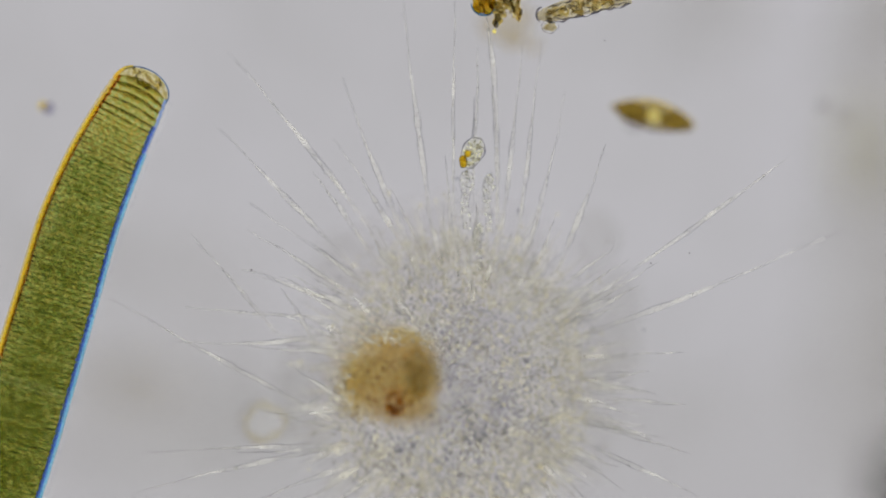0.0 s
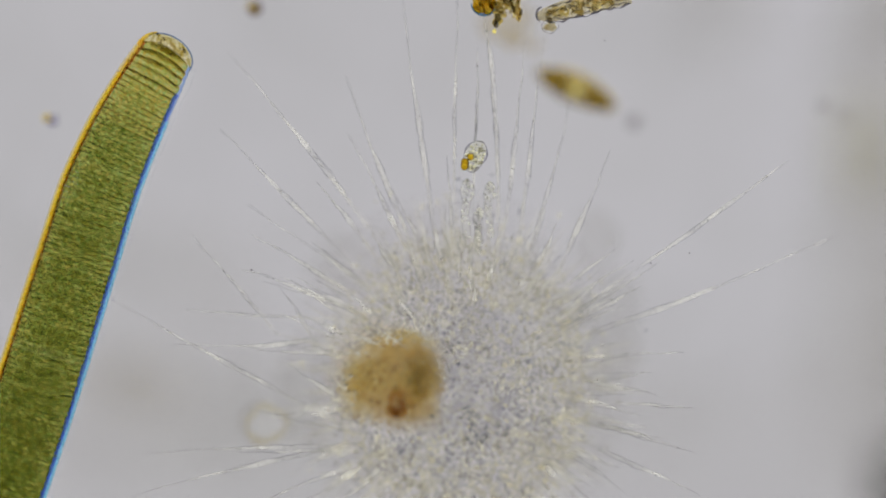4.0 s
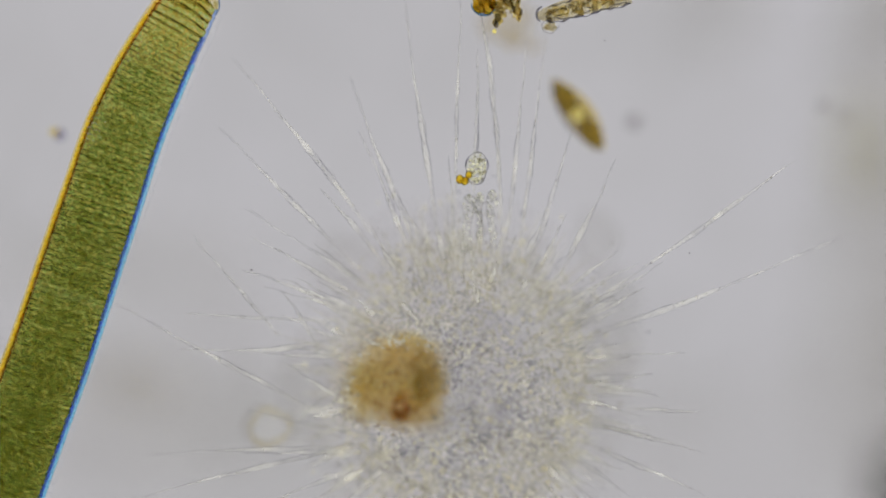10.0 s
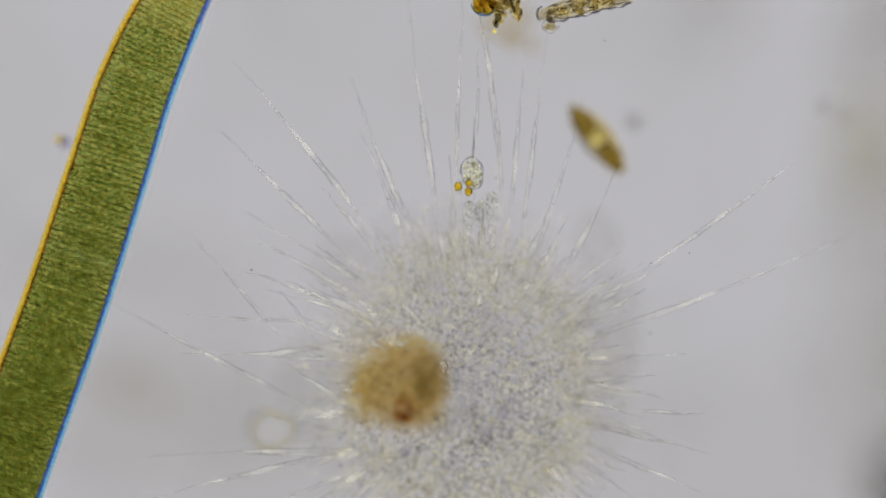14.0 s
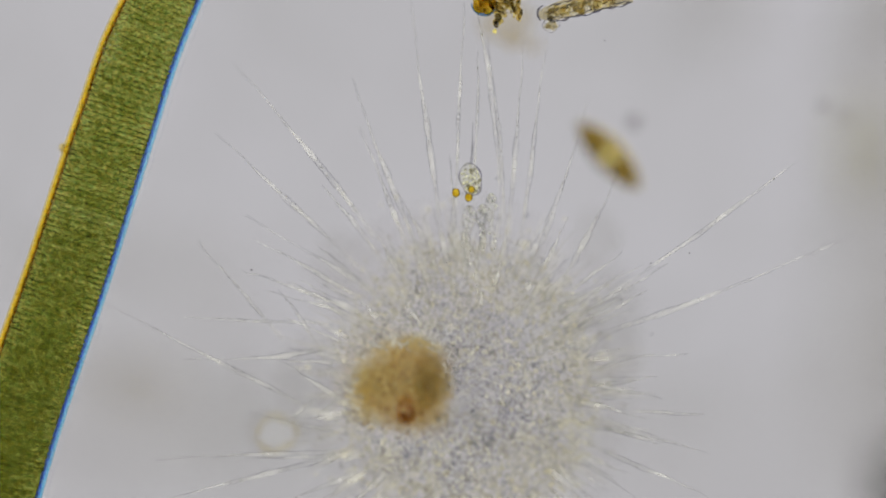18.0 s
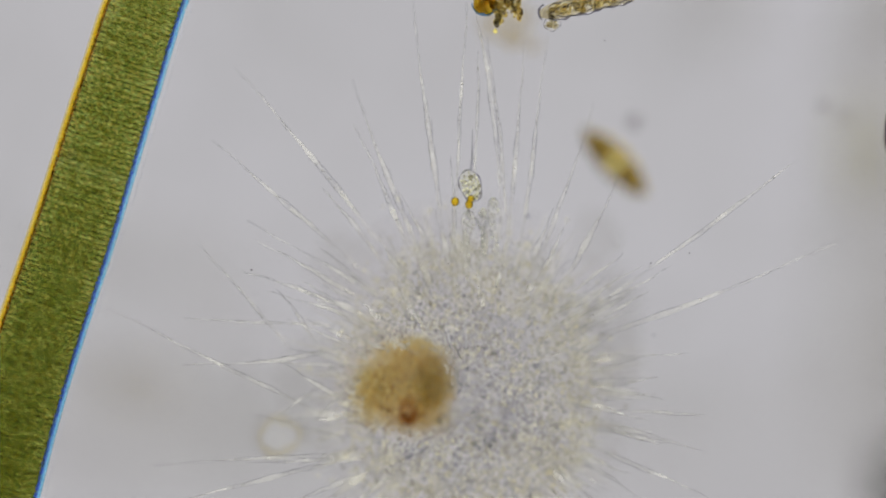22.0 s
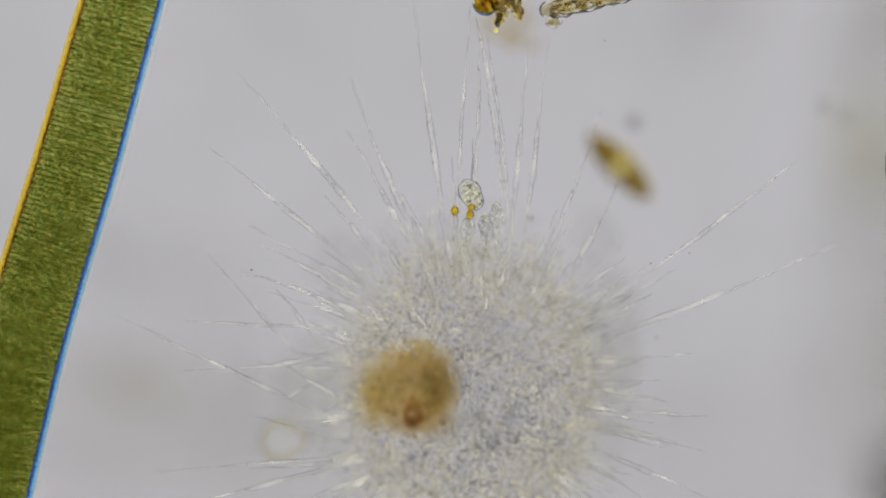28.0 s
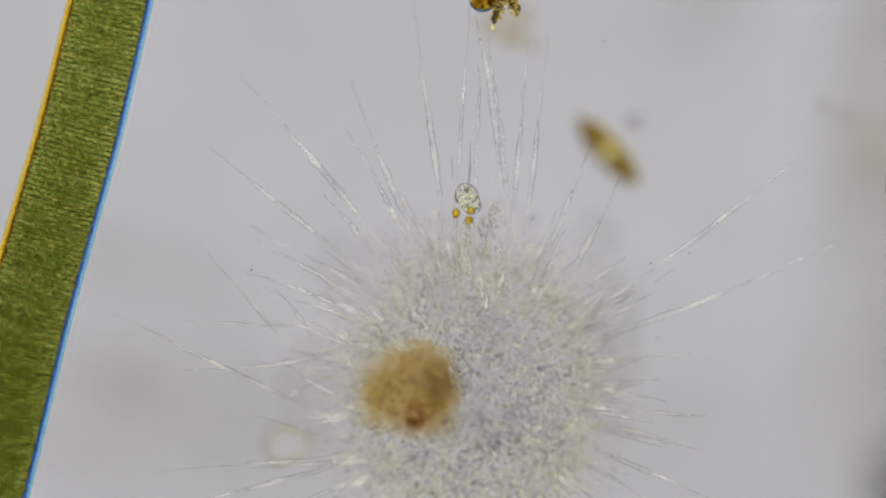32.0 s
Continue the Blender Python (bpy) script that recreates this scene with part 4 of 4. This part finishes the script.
        for j in range(9):
            u = 0.05 + 0.055 * j
            r = float(np.interp(u, us, rad))
            v = part("bubble", bead[j % 4], None, arm, "small clear bubble", pose(0.002 * math.sin(u * 8 + k) + rnd.uniform(-0.6, 0.6) * r, -u * h, 0.008, 0, 0, rnd.uniform(0, 360)))
            g = rnd.uniform(0.0035, 0.0062)
            v.scale = (g, g, g)
        keys = []
        for t, x, y in rows:
            dx, dy = drift(t)
            p = at(x - dx, y - dy) - at(HX, HY)
            keys.append((t, pose(p.x, p.y, -HZ, 0, 0, (4 * t / 28) * (-1, 1, 0.3)[k])))
        MOVES.append((arm, keys))
    return top


build_animalcule()

# ---- the swallowed prey cell ----
PREY = [(0, 836, 271, -27), (3, 838, 274, -25), (6, 845, 284, -22), (8, 847, 290, -14), (9, 846, 296, -10), (11, 841, 299, 0), (13, 837, 304, 8), (17, 834, 315, 12), (19, 833, 321, 14), (23, 833, 332, 20), (28, 834, 345, 28), (32, 829, 352, 28)]
GRAIN_A = [(0, 820, 290), (3, 821, 293), (6, 822, 295), (9, 815, 313), (13, 812, 328), (19, 806, 345), (23, 805, 361), (28, 805, 374), (32, 807, 378)]
GRAIN_B = [(0, 828, 273), (3, 831, 277), (6, 835, 281), (9, 831, 304), (13, 829, 322), (19, 834, 339), (23, 833, 356), (28, 834, 368), (32, 833, 373)]
GRAIN_C = [(0, 819, 284), (3, 821, 287), (6, 824, 290), (9, 823, 313), (13, 828, 337), (19, 829, 353), (23, 830, 366), (28, 832, 381), (32, 830, 390)]


def build_prey():
    top = thing("prey_cell", at(836, 268), "small clear oval prey cell with orange grains held by the rays", "protozoan")
    MOVES.append((top, [(t, Matrix.Translation(at(x, y))) for t, x, y, _ in PREY]))
    body = part("body", ball(bmesh.new(), (0.0190, 0.0295, 0.016), rough=0.16, sub=3), M_CLEAR, top, "clear oval cell")
    MOVES.append((body, [(t, pose(0, 0, 0, 0, 0, a)) for t, _, _, a in PREY]))
    ring = [(0.0192 * math.cos(a) * (1 + 0.06 * math.sin(3 * a) + 0.02 * math.sin(7 * a)), 0.0297 * math.sin(a) * (1 + 0.04 * math.cos(2 * a) + 0.02 * math.cos(5 * a)), 0) for a in np.linspace(0, 2 * math.pi, 40)]
    part("wall", tube(ring, [0.0011 + 0.0005 * math.sin(i * 0.8) for i in range(40)], 6), M_CASING, body, "fine grey outline")
    c = []
    while len(c) < 95:
        x, y = random.uniform(-1, 1), random.uniform(-1, 1)
        if x * x + y * y < 0.85:
            c.append((x * 0.017, y * 0.027, random.uniform(0, 0.014)))
    part("granular_content", grains("granular_content", c, np.random.uniform(0.0012, 0.0036, (95, 3)), M_SEED), None, body)["kind"] = "stuff"
    tail = [(0.001 * math.sin(u * 5), 0.026 + 0.075 * u, 0) for u in np.linspace(0, 1, 10)]
    part("flagellum", tube([(x + 0.06 * (y - 0.026), y, z) for x, y, z in tail], [0.0022 * (1 - u) + 0.0005 for u in np.linspace(0, 1, 10)], 6), M_SPIKE, top, "thin grey flagellum")
    for rows, r in ((GRAIN_A, (0.0062, 0.0075, 0.006)), (GRAIN_B, (0.0055, 0.0056, 0.005)), (GRAIN_C, (0.0062, 0.007, 0.006))):
        g = part("orange_grain", ball(bmesh.new(), r, rough=0.3, sub=2, seed=rows[0][1]), M_ORANGE, top, "small golden orange grain")
        loop = [(r[0] * 1.02 * math.cos(a), r[1] * 1.02 * math.sin(a), 0.001) for a in np.linspace(0, 2 * math.pi, 22)]
        part("grain_rim", tube(loop, [0.0009 + 0.0004 * math.sin(i) for i in range(22)], 5), M_OLIVE, g, "thin dark olive rim")
        made = []
        for t, x, y in rows:
            px = np.interp(t, [q[0] for q in PREY], [q[1] for q in PREY])
            py = np.interp(t, [q[0] for q in PREY], [q[2] for q in PREY])
            made.append((t, pose((x - px) * 0.001, (py - y) * 0.001, 0.018, 0, 0, 0)))
        MOVES.append((g, made))


build_prey()

# ---- the gliding diatom ----
DIATOM = [(0, 1156, 205, 13, 0.27), (1, 1141, 199, 14, 0.3), (2, 1112, 189, 15, 0.31), (3, 1077, 176, 17, 0.35), (3.5, 1050, 167, 19, 0.39), (5.5, 952, 129, 46, 0.46), (6, 948, 124, 48, 0.44), (7.2, 950, 124, 50, 0.44), (7.7, 960, 129, 53, 0.44), (8, 972, 141, 55, 0.38), (8.5, 989, 163, 56, 0.34), (9, 1001, 179, 55, 0.3),
          (10, 1023, 203, 54, 0.29), (11, 1037, 220, 53, 0.28), (12, 1046, 231, 52, 0.28), (14, 1057, 246, 51, 0.3), (17, 1072, 268, 48, 0.4), (19, 1082, 280, 46, 0.46), (22, 1088, 287, 46, 0.47), (25, 1092, 290, 46, 0.47), (28, 1097, 294, 46, 0.47), (30, 1096, 293, 46, 0.47), (31, 1087, 282, 47, 0.47), (32, 1076, 267, 48, 0.47)]


def spindle(length, half, height, n=24, sides=16, power=0.8):
    pts, bm, rings = [], bmesh.new(), []
    for i in range(n + 1):
        u = -1 + 2 * i / n
        r = max(0.03, (1 - abs(u) ** 1.9) ** power)
        rings.append([bm.verts.new((u * length, math.cos(a) * half * r, math.sin(a) * height * r)) for a in (2 * math.pi * j / sides for j in range(sides))])
    for r0, r1 in zip(rings, rings[1:]):
        for j in range(sides):
            bm.faces.new((r0[j], r0[(j + 1) % sides], r1[(j + 1) % sides], r1[j]))
    bm.faces.new(rings[0][::-1])
    bm.faces.new(rings[-1])
    return bm


def build_diatom():
    top = thing("diatom", at(1160, 205, 0.26), "boat-shaped olive brown diatom with a pale yellow middle", "diatom")
    MOVES.append((top, [(t, Matrix.Translation(at(x, y, z)) @ pose(0, 0, 0, 0, 0, -a)) for t, x, y, a, z in DIATOM]))
    top.scale = (0.96, 0.96, 0.96)
    part("shell", spindle(0.076, 0.0245, 0.02), M_SHELL, top, "thin glassy shell")
    for x, y, ln, w, mat, seed in ((-0.034, -0.002, 0.038, 0.0180, M_PLATE, 1.0), (0.036, -0.001, 0.036, 0.0170, M_PLATE, 2.0), (0.001, 0.004, 0.026, 0.012, M_PLATE, 3.0)):
        bm = spindle(ln, w, 0.012)
        for v in bm.verts:
            v.co *= 1 + 0.25 * noise.noise(v.co * 60 + Vector((seed, 0, 0)))
            v.co += Vector((x, y, 0))
        part("chloroplast", bm, mat, top, "olive brown chloroplast")
    part("oil_drop", ball(bmesh.new(), (0.0115, 0.0100, 0.009), (0.0, -0.001, 0.018), 0.1, 3), M_DROP, top, "pale yellow drop")
    # amber and purple tubes paint the lens's colour fringes along the shell
    for side, mat, label in ((1, M_AMBER_PALE, "amber lens fringe on one side"), (-1, M_PURPLE, "greyish purple lens fringe")):
        line = [(0.072 * u, side * 0.0235 * (1 - abs(u) ** 1.9) ** 0.8, 0.004) for u in np.linspace(-0.93, 0.93, 20)]
        part("shell_edge", tube(line, [0.0012 + 0.0022 * (1 - abs(u)) for u in np.linspace(-0.93, 0.93, 20)], 6), mat, top, label)


build_diatom()


# ---- debris at the rim of the field ----
def rubble(centre, spread, count, size, seed, slope=0.0):
    """Places and radii of small grains in an oval heap."""
    r = random.Random(seed)
    c, q = [], []
    while len(c) < count:
        x, y, z = r.uniform(-1, 1), r.uniform(-1, 1), r.uniform(-1, 1)
        if x * x + y * y + z * z < r.uniform(0.6, 1.1):
            c.append((centre[0] + x * spread[0], centre[1] + y * spread[1] + slope * x * spread[0], centre[2] + z * spread[2]))
            g = r.uniform(*size)
            q.append((g * r.uniform(0.7, 1.5), g * r.uniform(0.7, 1.5), g * 0.8))
    return c, q


def heap(name, parent, label, mat, *args):
    ob = part(name, grains(name, *rubble(*args), mat), None, parent, label)
    ob["kind"] = "stuff"
    return ob


SHIFT = [(0, 0, 0), (20, 1, 0), (27.5, 3, -1), (29.4, 3, -1), (30, 0, -7), (32, -3, -7)]
deb = thing("brown_debris", at(862, 0), "dark golden brown clump of decaying debris at the field's edge", "debris")
part("clump", ball(bmesh.new(), (0.021, 0.022, 0.015), (-0.005, -0.002, -0.004), 0.35, 3, 2.0), M_BROWN, deb, "dark golden brown lump")
heap("grit", deb, "", M_RUBBLE, (-0.005, -0.002, 0.004), (0.021, 0.022, 0.012), 160, (0.0018, 0.0045), 3)
for cx, cy, sx, sy, n, sd in ((0.024, -0.012, 0.013, 0.024, 95, 8), (0.048, -0.010, 0.012, 0.021, 75, 18), (0.018, -0.035, 0.008, 0.014, 40, 28), (0.057, -0.026, 0.005, 0.012, 24, 38), (0.036, 0.004, 0.016, 0.014, 60, 48)):
    heap("fragment", deb, "tan granular fragment", M_RUBBLE_TAN, (cx, cy, 0), (sx, sy, 0.006), n, (0.0015, 0.0042), sd)
part("dark_grain", ball(bmesh.new(), (0.005, 0.007, 0.005), (0.016, -0.043, 0.002), 0.4, 2), M_WALL, deb, "blackish grain")
part("dark_grain", ball(bmesh.new(), (0.003, 0.005, 0.004), (0.060, -0.022, 0.002), 0.4, 2), M_WALL, deb, "blackish grain")
part("bright_grain", ball(bmesh.new(), (0.004, 0.0045, 0.004), (0.013, -0.056, 0.004), 0.2, 2), M_DROP, deb, "shiny yellow grain")
# dark blue line painted as the lens's colour fringe below the clump
edge = [(-0.005 + 0.024 * math.cos(a), -0.002 + 0.025 * math.sin(a), 0) for a in np.linspace(3.3, 5.9, 18)]
part("blue_edge", tube(edge, [0.0008 + 0.0018 * math.sin(math.pi * i / 17) for i in range(18)], 6), M_SEA, deb, "thin dark blue lens fringe")
MOVES.append((deb, [(t, Matrix.Translation(at(862 + x, y))) for t, x, y in SHIFT]))

case = thing("empty_case", at(1020, 12), "long empty yellowish case with dark wrinkled outlines", "debris")
part("wall", tube([(-0.064, -0.014, 0), (-0.05, -0.012, 0), (-0.02, -0.004, 0), (0.03, 0.008, 0), (0.1, 0.024, 0)], [0.006, 0.013, 0.017, 0.017, 0.016], 12, 0.6), M_CASE, case, "thin yellowish wall")
heap("grit", case, "yellow and brown grains inside", M_RUBBLE_TAN, (0.020, 0.006, 0.004), (0.082, 0.015, 0.006), 150, (0.0015, 0.0048), 51, 0.25)
for off, r in ((-0.018, 0.0018), (-0.0145, 0.0010), (0.015, 0.0014), (0.004, 0.0011), (-0.006, 0.0009)):
    line = [(-0.050 + 0.15 * u, -0.013 + 0.038 * u + off * min(1, 0.6 + 2 * u) + 0.0018 * math.sin(u * 17 + off * 900) + 0.001 * math.sin(u * 47 + off * 300), 0.008) for u in np.linspace(0, 1, 40)]
    part("fold", tube(line, [0.7 * r * (1 + 0.55 * math.sin(i * 0.9 + off * 700)) + 0.0002 for i in range(40)], 6), M_WALL, case, "dark bluish fold")
hook = [(-0.054 - 0.012 * math.sin(a), -0.012 + 0.014 * math.cos(a), 0.004) for a in np.linspace(0.2, 2.7, 16)]
part("rim", tube(hook, [0.0012 + 0.0009 * math.sin(i * 0.25) for i in range(16)], 6), M_WALL, case, "dark rounded end")
part("bubble", ball(bmesh.new(), (0.014, 0.012, 0.008), (-0.042, -0.032, 0), 0.35, 3, 5.0), M_ARMFLESH, case, "pale bubble")
heap("grit", case, "", M_CRUMB, (-0.042, -0.032, 0.003), (0.013, 0.011, 0.004), 48, (0.0012, 0.0035), 71)
ringp = [(-0.042 + 0.0142 * math.cos(a) * (1 + 0.12 * math.sin(2 * a + 1)), -0.032 + 0.0122 * math.sin(a) * (1 + 0.1 * math.sin(3 * a)), 0) for a in np.linspace(2.4, 7.6, 30)]
part("bubble_rim", tube(ringp, [0.0005 + 0.0003 * math.sin(i) for i in range(30)], 5), M_WALL, case)
CASE = [(0, 0, 0), (20, 3, -3), (25.5, 6, -6), (29, 8, -13), (29.5, 10, -24), (29.8, 8, -42), (30.1, 5, -66), (32, 5, -110)]
MOVES.append((case, [(t, Matrix.Translation(at(1015 + x, 15 + y))) for t, x, y in CASE]))


# ---- motes and flocs out of focus ----
def lump(name, x, y, z, r, mat, label, category, rows=None, rough=0.3, group=""):
    """One uneven lump, still or drifting; a swimming cell also has a painted amber lens fringe."""
    bm = ball(bmesh.new(), r, (0, 0, 0), rough, 3, x * 0.1)
    ob = new(name, mesh_of(name, bm, mat))
    ob.matrix_basis = Matrix.Translation(at(x, y, z))
    tagged(ob, label, category, group)
    if rows and name == "swimming_speck":
        part("amber_side", ball(bmesh.new(), (r[0] * 0.7, r[1] * 0.8, r[2] * 0.8), (-r[0] * 0.75, r[1] * 0.45, 0), rough, 2), M_AMBER_PALE, ob, "pale amber lens fringe")
    if rows:
        MOVES.append((ob, [(t, Matrix.Translation(at(a, b, c))) for t, a, b, c in rows]))
    return ob


lump("swimming_speck", 85, 192, 0.24, (0.011, 0.010, 0.008), M_PALE_SPECK, "small grey drifting speck out of focus", "speck",
     [(0, 85, 192, 0.22), (3, 90, 208, 0.22), (6, 96, 224, 0.24), (9, 103, 236, 0.24), (14, 114, 252, 0.22), (16.5, 119, 262, 0.18), (18, 120, 266, -0.1), (20, 124, 272, -0.27), (32, 140, 300, -0.27)], group="drifting specks")


def swimmer(r, label, rows):
    """A swimming cell: a dark side and a bright drop, added and rolled to imitate brightening in focus; rows are time,
    place, height and roll.
    """
    top = thing("swimming_speck", at(*rows[0][1:4]), label, "speck", "drifting specks")
    bm = ball(bmesh.new(), (r, r * 0.95, r * 0.8), (0, 0, 0), 0.2, 3, r * 900)
    part("cup", bm, M_SPECK, top, "dark brown side for the look out of focus")
    # an amber lump painted as the lens's colour fringe
    part("amber_side", ball(bmesh.new(), (r * 0.6, r * 0.6, r * 0.4), (-r * 0.5, r * 0.3, r * 0.5), 0.2, 2), M_AMBER_PALE, top, "pale amber lens fringe")
    # bright drop painted as the glint the cell shows in focus
    part("drop", ball(bmesh.new(), (r * 0.6, r * 0.6, r * 0.5), (0, 0, -r * 0.6), 0.1, 3), M_FOCUS_GLINT, top, "bright yellow side for the glint in focus")
    MOVES.append((top, [(t, Matrix.Translation(at(x, y, z)) @ pose(0, 0, 0, roll, 0, 0)) for t, x, y, z, roll in rows]))


swimmer(0.0125, "small brown swimming cell rolled to brighten in focus",
        [(0, 520, -120, 0.3, 0), (3.4, 470, -60, 0.3, 0), (4.5, 430, 120, 0.2, 0), (5.5, 388, 269, 0.10, 0), (6, 389, 233, 0.18, 0), (6.6, 408, 225, 0.2, 0), (7, 392, 228, 0.18, 0), (7.2, 372, 270, 0.08, 0), (7.3, 367, 294, 0.0, 60),
         (7.4, 362, 317, -0.03, 120), (7.6, 328, 358, -0.06, 180), (7.8, 297, 409, -0.12, 180), (8, 286, 436, -0.2, 180), (8.2, 245, 470, -0.26, 180), (8.6, 160, 520, -0.26, 180), (9.5, -60, 600, -0.26, 180), (10, -120, 640, -0.26, 180), (32, -120, 640, -0.26, 180)])
swimmer(0.0120, "small dark round swimming cell rolled to brighten in focus",
        [(0, 1330, -200, -0.2, 180), (6.9, 1330, -200, -0.2, 180), (7.4, 1190, -60, -0.25, 180), (7.7, 1108, 165, -0.25, 180), (7.8, 1097, 167, -0.2, 180), (8, 1080, 169, -0.06, 180), (8.2, 1079, 159, 0.03, 120), (8.4, 1083, 149, 0.08, 60), (8.6, 1083, 149, 0.1, 0),
         (8.8, 1063, 168, 0.16, 0), (9, 1059, 170, 0.2, 0), (9.2, 1042, 140, 0.22, 0), (9.4, 1016, 95, 0.22, 0), (9.6, 994, 58, 0.22, 0), (10, 940, -80, 0.22, 0), (32, 940, -160, 0.22, 0)])
lump("swimming_speck", 1640, 840, 0.1, (0.012, 0.012, 0.009), M_SPECK, "small dark round swimming cell", "speck",
     [(0, 1680, 835, 0.1), (24, 1660, 842, 0.1), (25, 1560, 846, 0.08), (25.5, 1521, 850, 0.06), (26.2, 1470, 940, 0.06), (32, 1440, 1010, 0.06)], group="drifting specks")
for x, y, r in ((1122, 216, 0.014), (1455, 187, 0.009)):
    lump("mote", x, y, -0.563, (r, r * 0.9, 0.006), M_MOTE, "grey dust mote out of focus under the slide", "dust", group="dust motes")
for x, y, r in ((445, 478, 0.0019), (1220, 448, 0.0014), (1094, 436, 0.0009), (1070, 72, 0.0011), (1152, 466, 0.0016), (683, 482, 0.0012), (240, 340, 0.0009)):
    lump("dust_speck", x, y, 0.0, (r, r * 0.85, r * 0.6), M_SPECK, "tiny dark dust speck", "dust", group="dust specks")


def ghost_ring():
    top = thing("ring_cell", at(470, 748, -0.22), "pale out-of-focus ring-shaped cell with yellowish rim", "protozoan")
    turns = np.linspace(0, 2 * math.pi, 48)
    pts = [(0.035 * math.cos(a) * (1 + 0.10 * math.sin(2 * a + 0.6)), 0.032 * math.sin(a) * (1 + 0.09 * math.cos(3 * a)), 0.006 * math.sin(2 * a)) for a in turns]
    part("rim", tube(pts, [0.0040 + 0.0042 * math.sin(a) ** 2 + 0.0012 * math.sin(5 * a) for a in turns], 8), M_RING, top, "yellowish rim")
    # grey arcs added as the dark halo beside the ring
    for a0, a1, r, w in ((1.7, 4.4, 0.050, 0.009), (-0.9, 0.9, 0.048, 0.006)):
        pts = [(r * math.cos(a), r * 0.92 * math.sin(a), -0.01) for a in np.linspace(a0, a1, 24)]
        part("shade", tube(pts, [0.002 + w * math.sin(math.pi * i / 23) for i in range(24)], 8), M_SMUDGE_SHADE, top, "grey shaded side")
    part("middle", ball(bmesh.new(), (0.032, 0.028, 0.012), sub=3), M_MIDDLE, top, "clear middle")
    MOVES.append((top, [(t, Matrix.Translation(at(x, y, -0.22))) for t, x, y in ((0, 470, 748), (6, 474, 752), (14, 484, 762), (20, 493, 770), (28, 502, 780), (32, 508, 788))]))


ghost_ring()
# grey patches round the body and rays are added for its dark halo
for x, y, rx, ry, mat, label in ((900, 40, 52, 40, M_FLOC4, "blurred brownish floc beneath the debris"), (908, 70, 18, 18, M_FLOC4, "small blurred brownish floc beneath the debris"), (944, 82, 15, 14, M_FLOC4, "blurred yellowish floc beneath the debris"), (1055, 428, 42, 55, M_SMUDGE_SHADE, "blurred grey patch for the dark halo among the rays"), (600, 470, 60, 50, M_SMUDGE_SHADE, "blurred grey patch for the dark halo round the body"),
                                 (1095, 590, 50, 110, M_SMUDGE_SHADE, "blurred grey patch for the dark halo round the body"), (545, 690, 60, 110, M_SMUDGE_SHADE, "blurred grey patch for the dark halo round the body"), (1490, 205, 22, 18, M_SMUDGE_SHADE, "small blurred smudge under the slide")):
    lump("floc", x, y, -0.565, (rx * 0.001, ry * 0.001, 0.007), mat, label, "floc", rough=0.6, group="flocs under the slide")
# dust smears and grey sheets on the lamp's field, wholly out of focus
# the grey sheets are added to imitate uneven lamp light
for x, y, rx, ry, mat, label in ((1530, 255, 50, 90, M_FLOC3, "large yellowish smear on the lamp field"), (1575, 440, 125, 560, M_FIELD_DIM, "tall grey sheet that dims the lamp field"), (1275, 10, 75, 75, M_FIELD_DIM, "wide grey sheet that dims the lamp field"),
                                 (250, 680, 75, 50, M_FLOC5, "faint brownish smear on the lamp field"), (200, 880, 430, 280, M_FIELD_DIM, "wide grey sheet that dims the lamp field"), (1400, 900, 420, 260, M_FIELD_DIM, "wide grey sheet that dims the lamp field"),
                                 (170, 620, 330, 230, M_FIELD_DIM, "wide grey sheet that dims the lamp field"), (1545, 60, 60, 120, M_FIELD_DIM, "grey sheet that dims the lamp field"), (1570, 430, 80, 200, M_FIELD_DIM, "grey sheet that dims the lamp field")):
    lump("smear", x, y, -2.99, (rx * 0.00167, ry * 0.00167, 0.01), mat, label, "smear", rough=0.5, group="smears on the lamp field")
lump("drifting_debris", 1610, 150, -0.1, (0.014, 0.045, 0.02), M_SPECK, "dark drifting debris at the edge of the field", "debris",
     [(0, 1612, 150, -0.1), (18, 1604, 200, -0.1), (21, 1583, 236, -0.1), (23, 1577, 236, -0.1), (25, 1580, 280, -0.1), (28, 1581, 292, -0.1), (32, 1582, 325, -0.1)])
# added sheets that put shade at the field's right edge and lower corner
for x, y, rx, ry, mat, label in ((1600, 300, 60, 420, M_FIELD_DIM, "tall grey shade at the field's edge"), (1600, 780, 70, 160, M_SMUDGE_SHADE, "grey shade at the field's edge"), (1618, 880, 70, 110, M_CORNER, "dark shade at the corner of the field")):
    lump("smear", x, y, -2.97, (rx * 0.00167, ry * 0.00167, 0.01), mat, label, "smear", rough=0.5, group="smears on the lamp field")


def motions():
    for ob, rows in MOVES:
        if rows[-1][0] < 32:
            rows = rows + [(32, rows[-1][1])]
        keep = ob.scale.copy()
        walk(ob, rows)
        ob.scale = keep


motions()
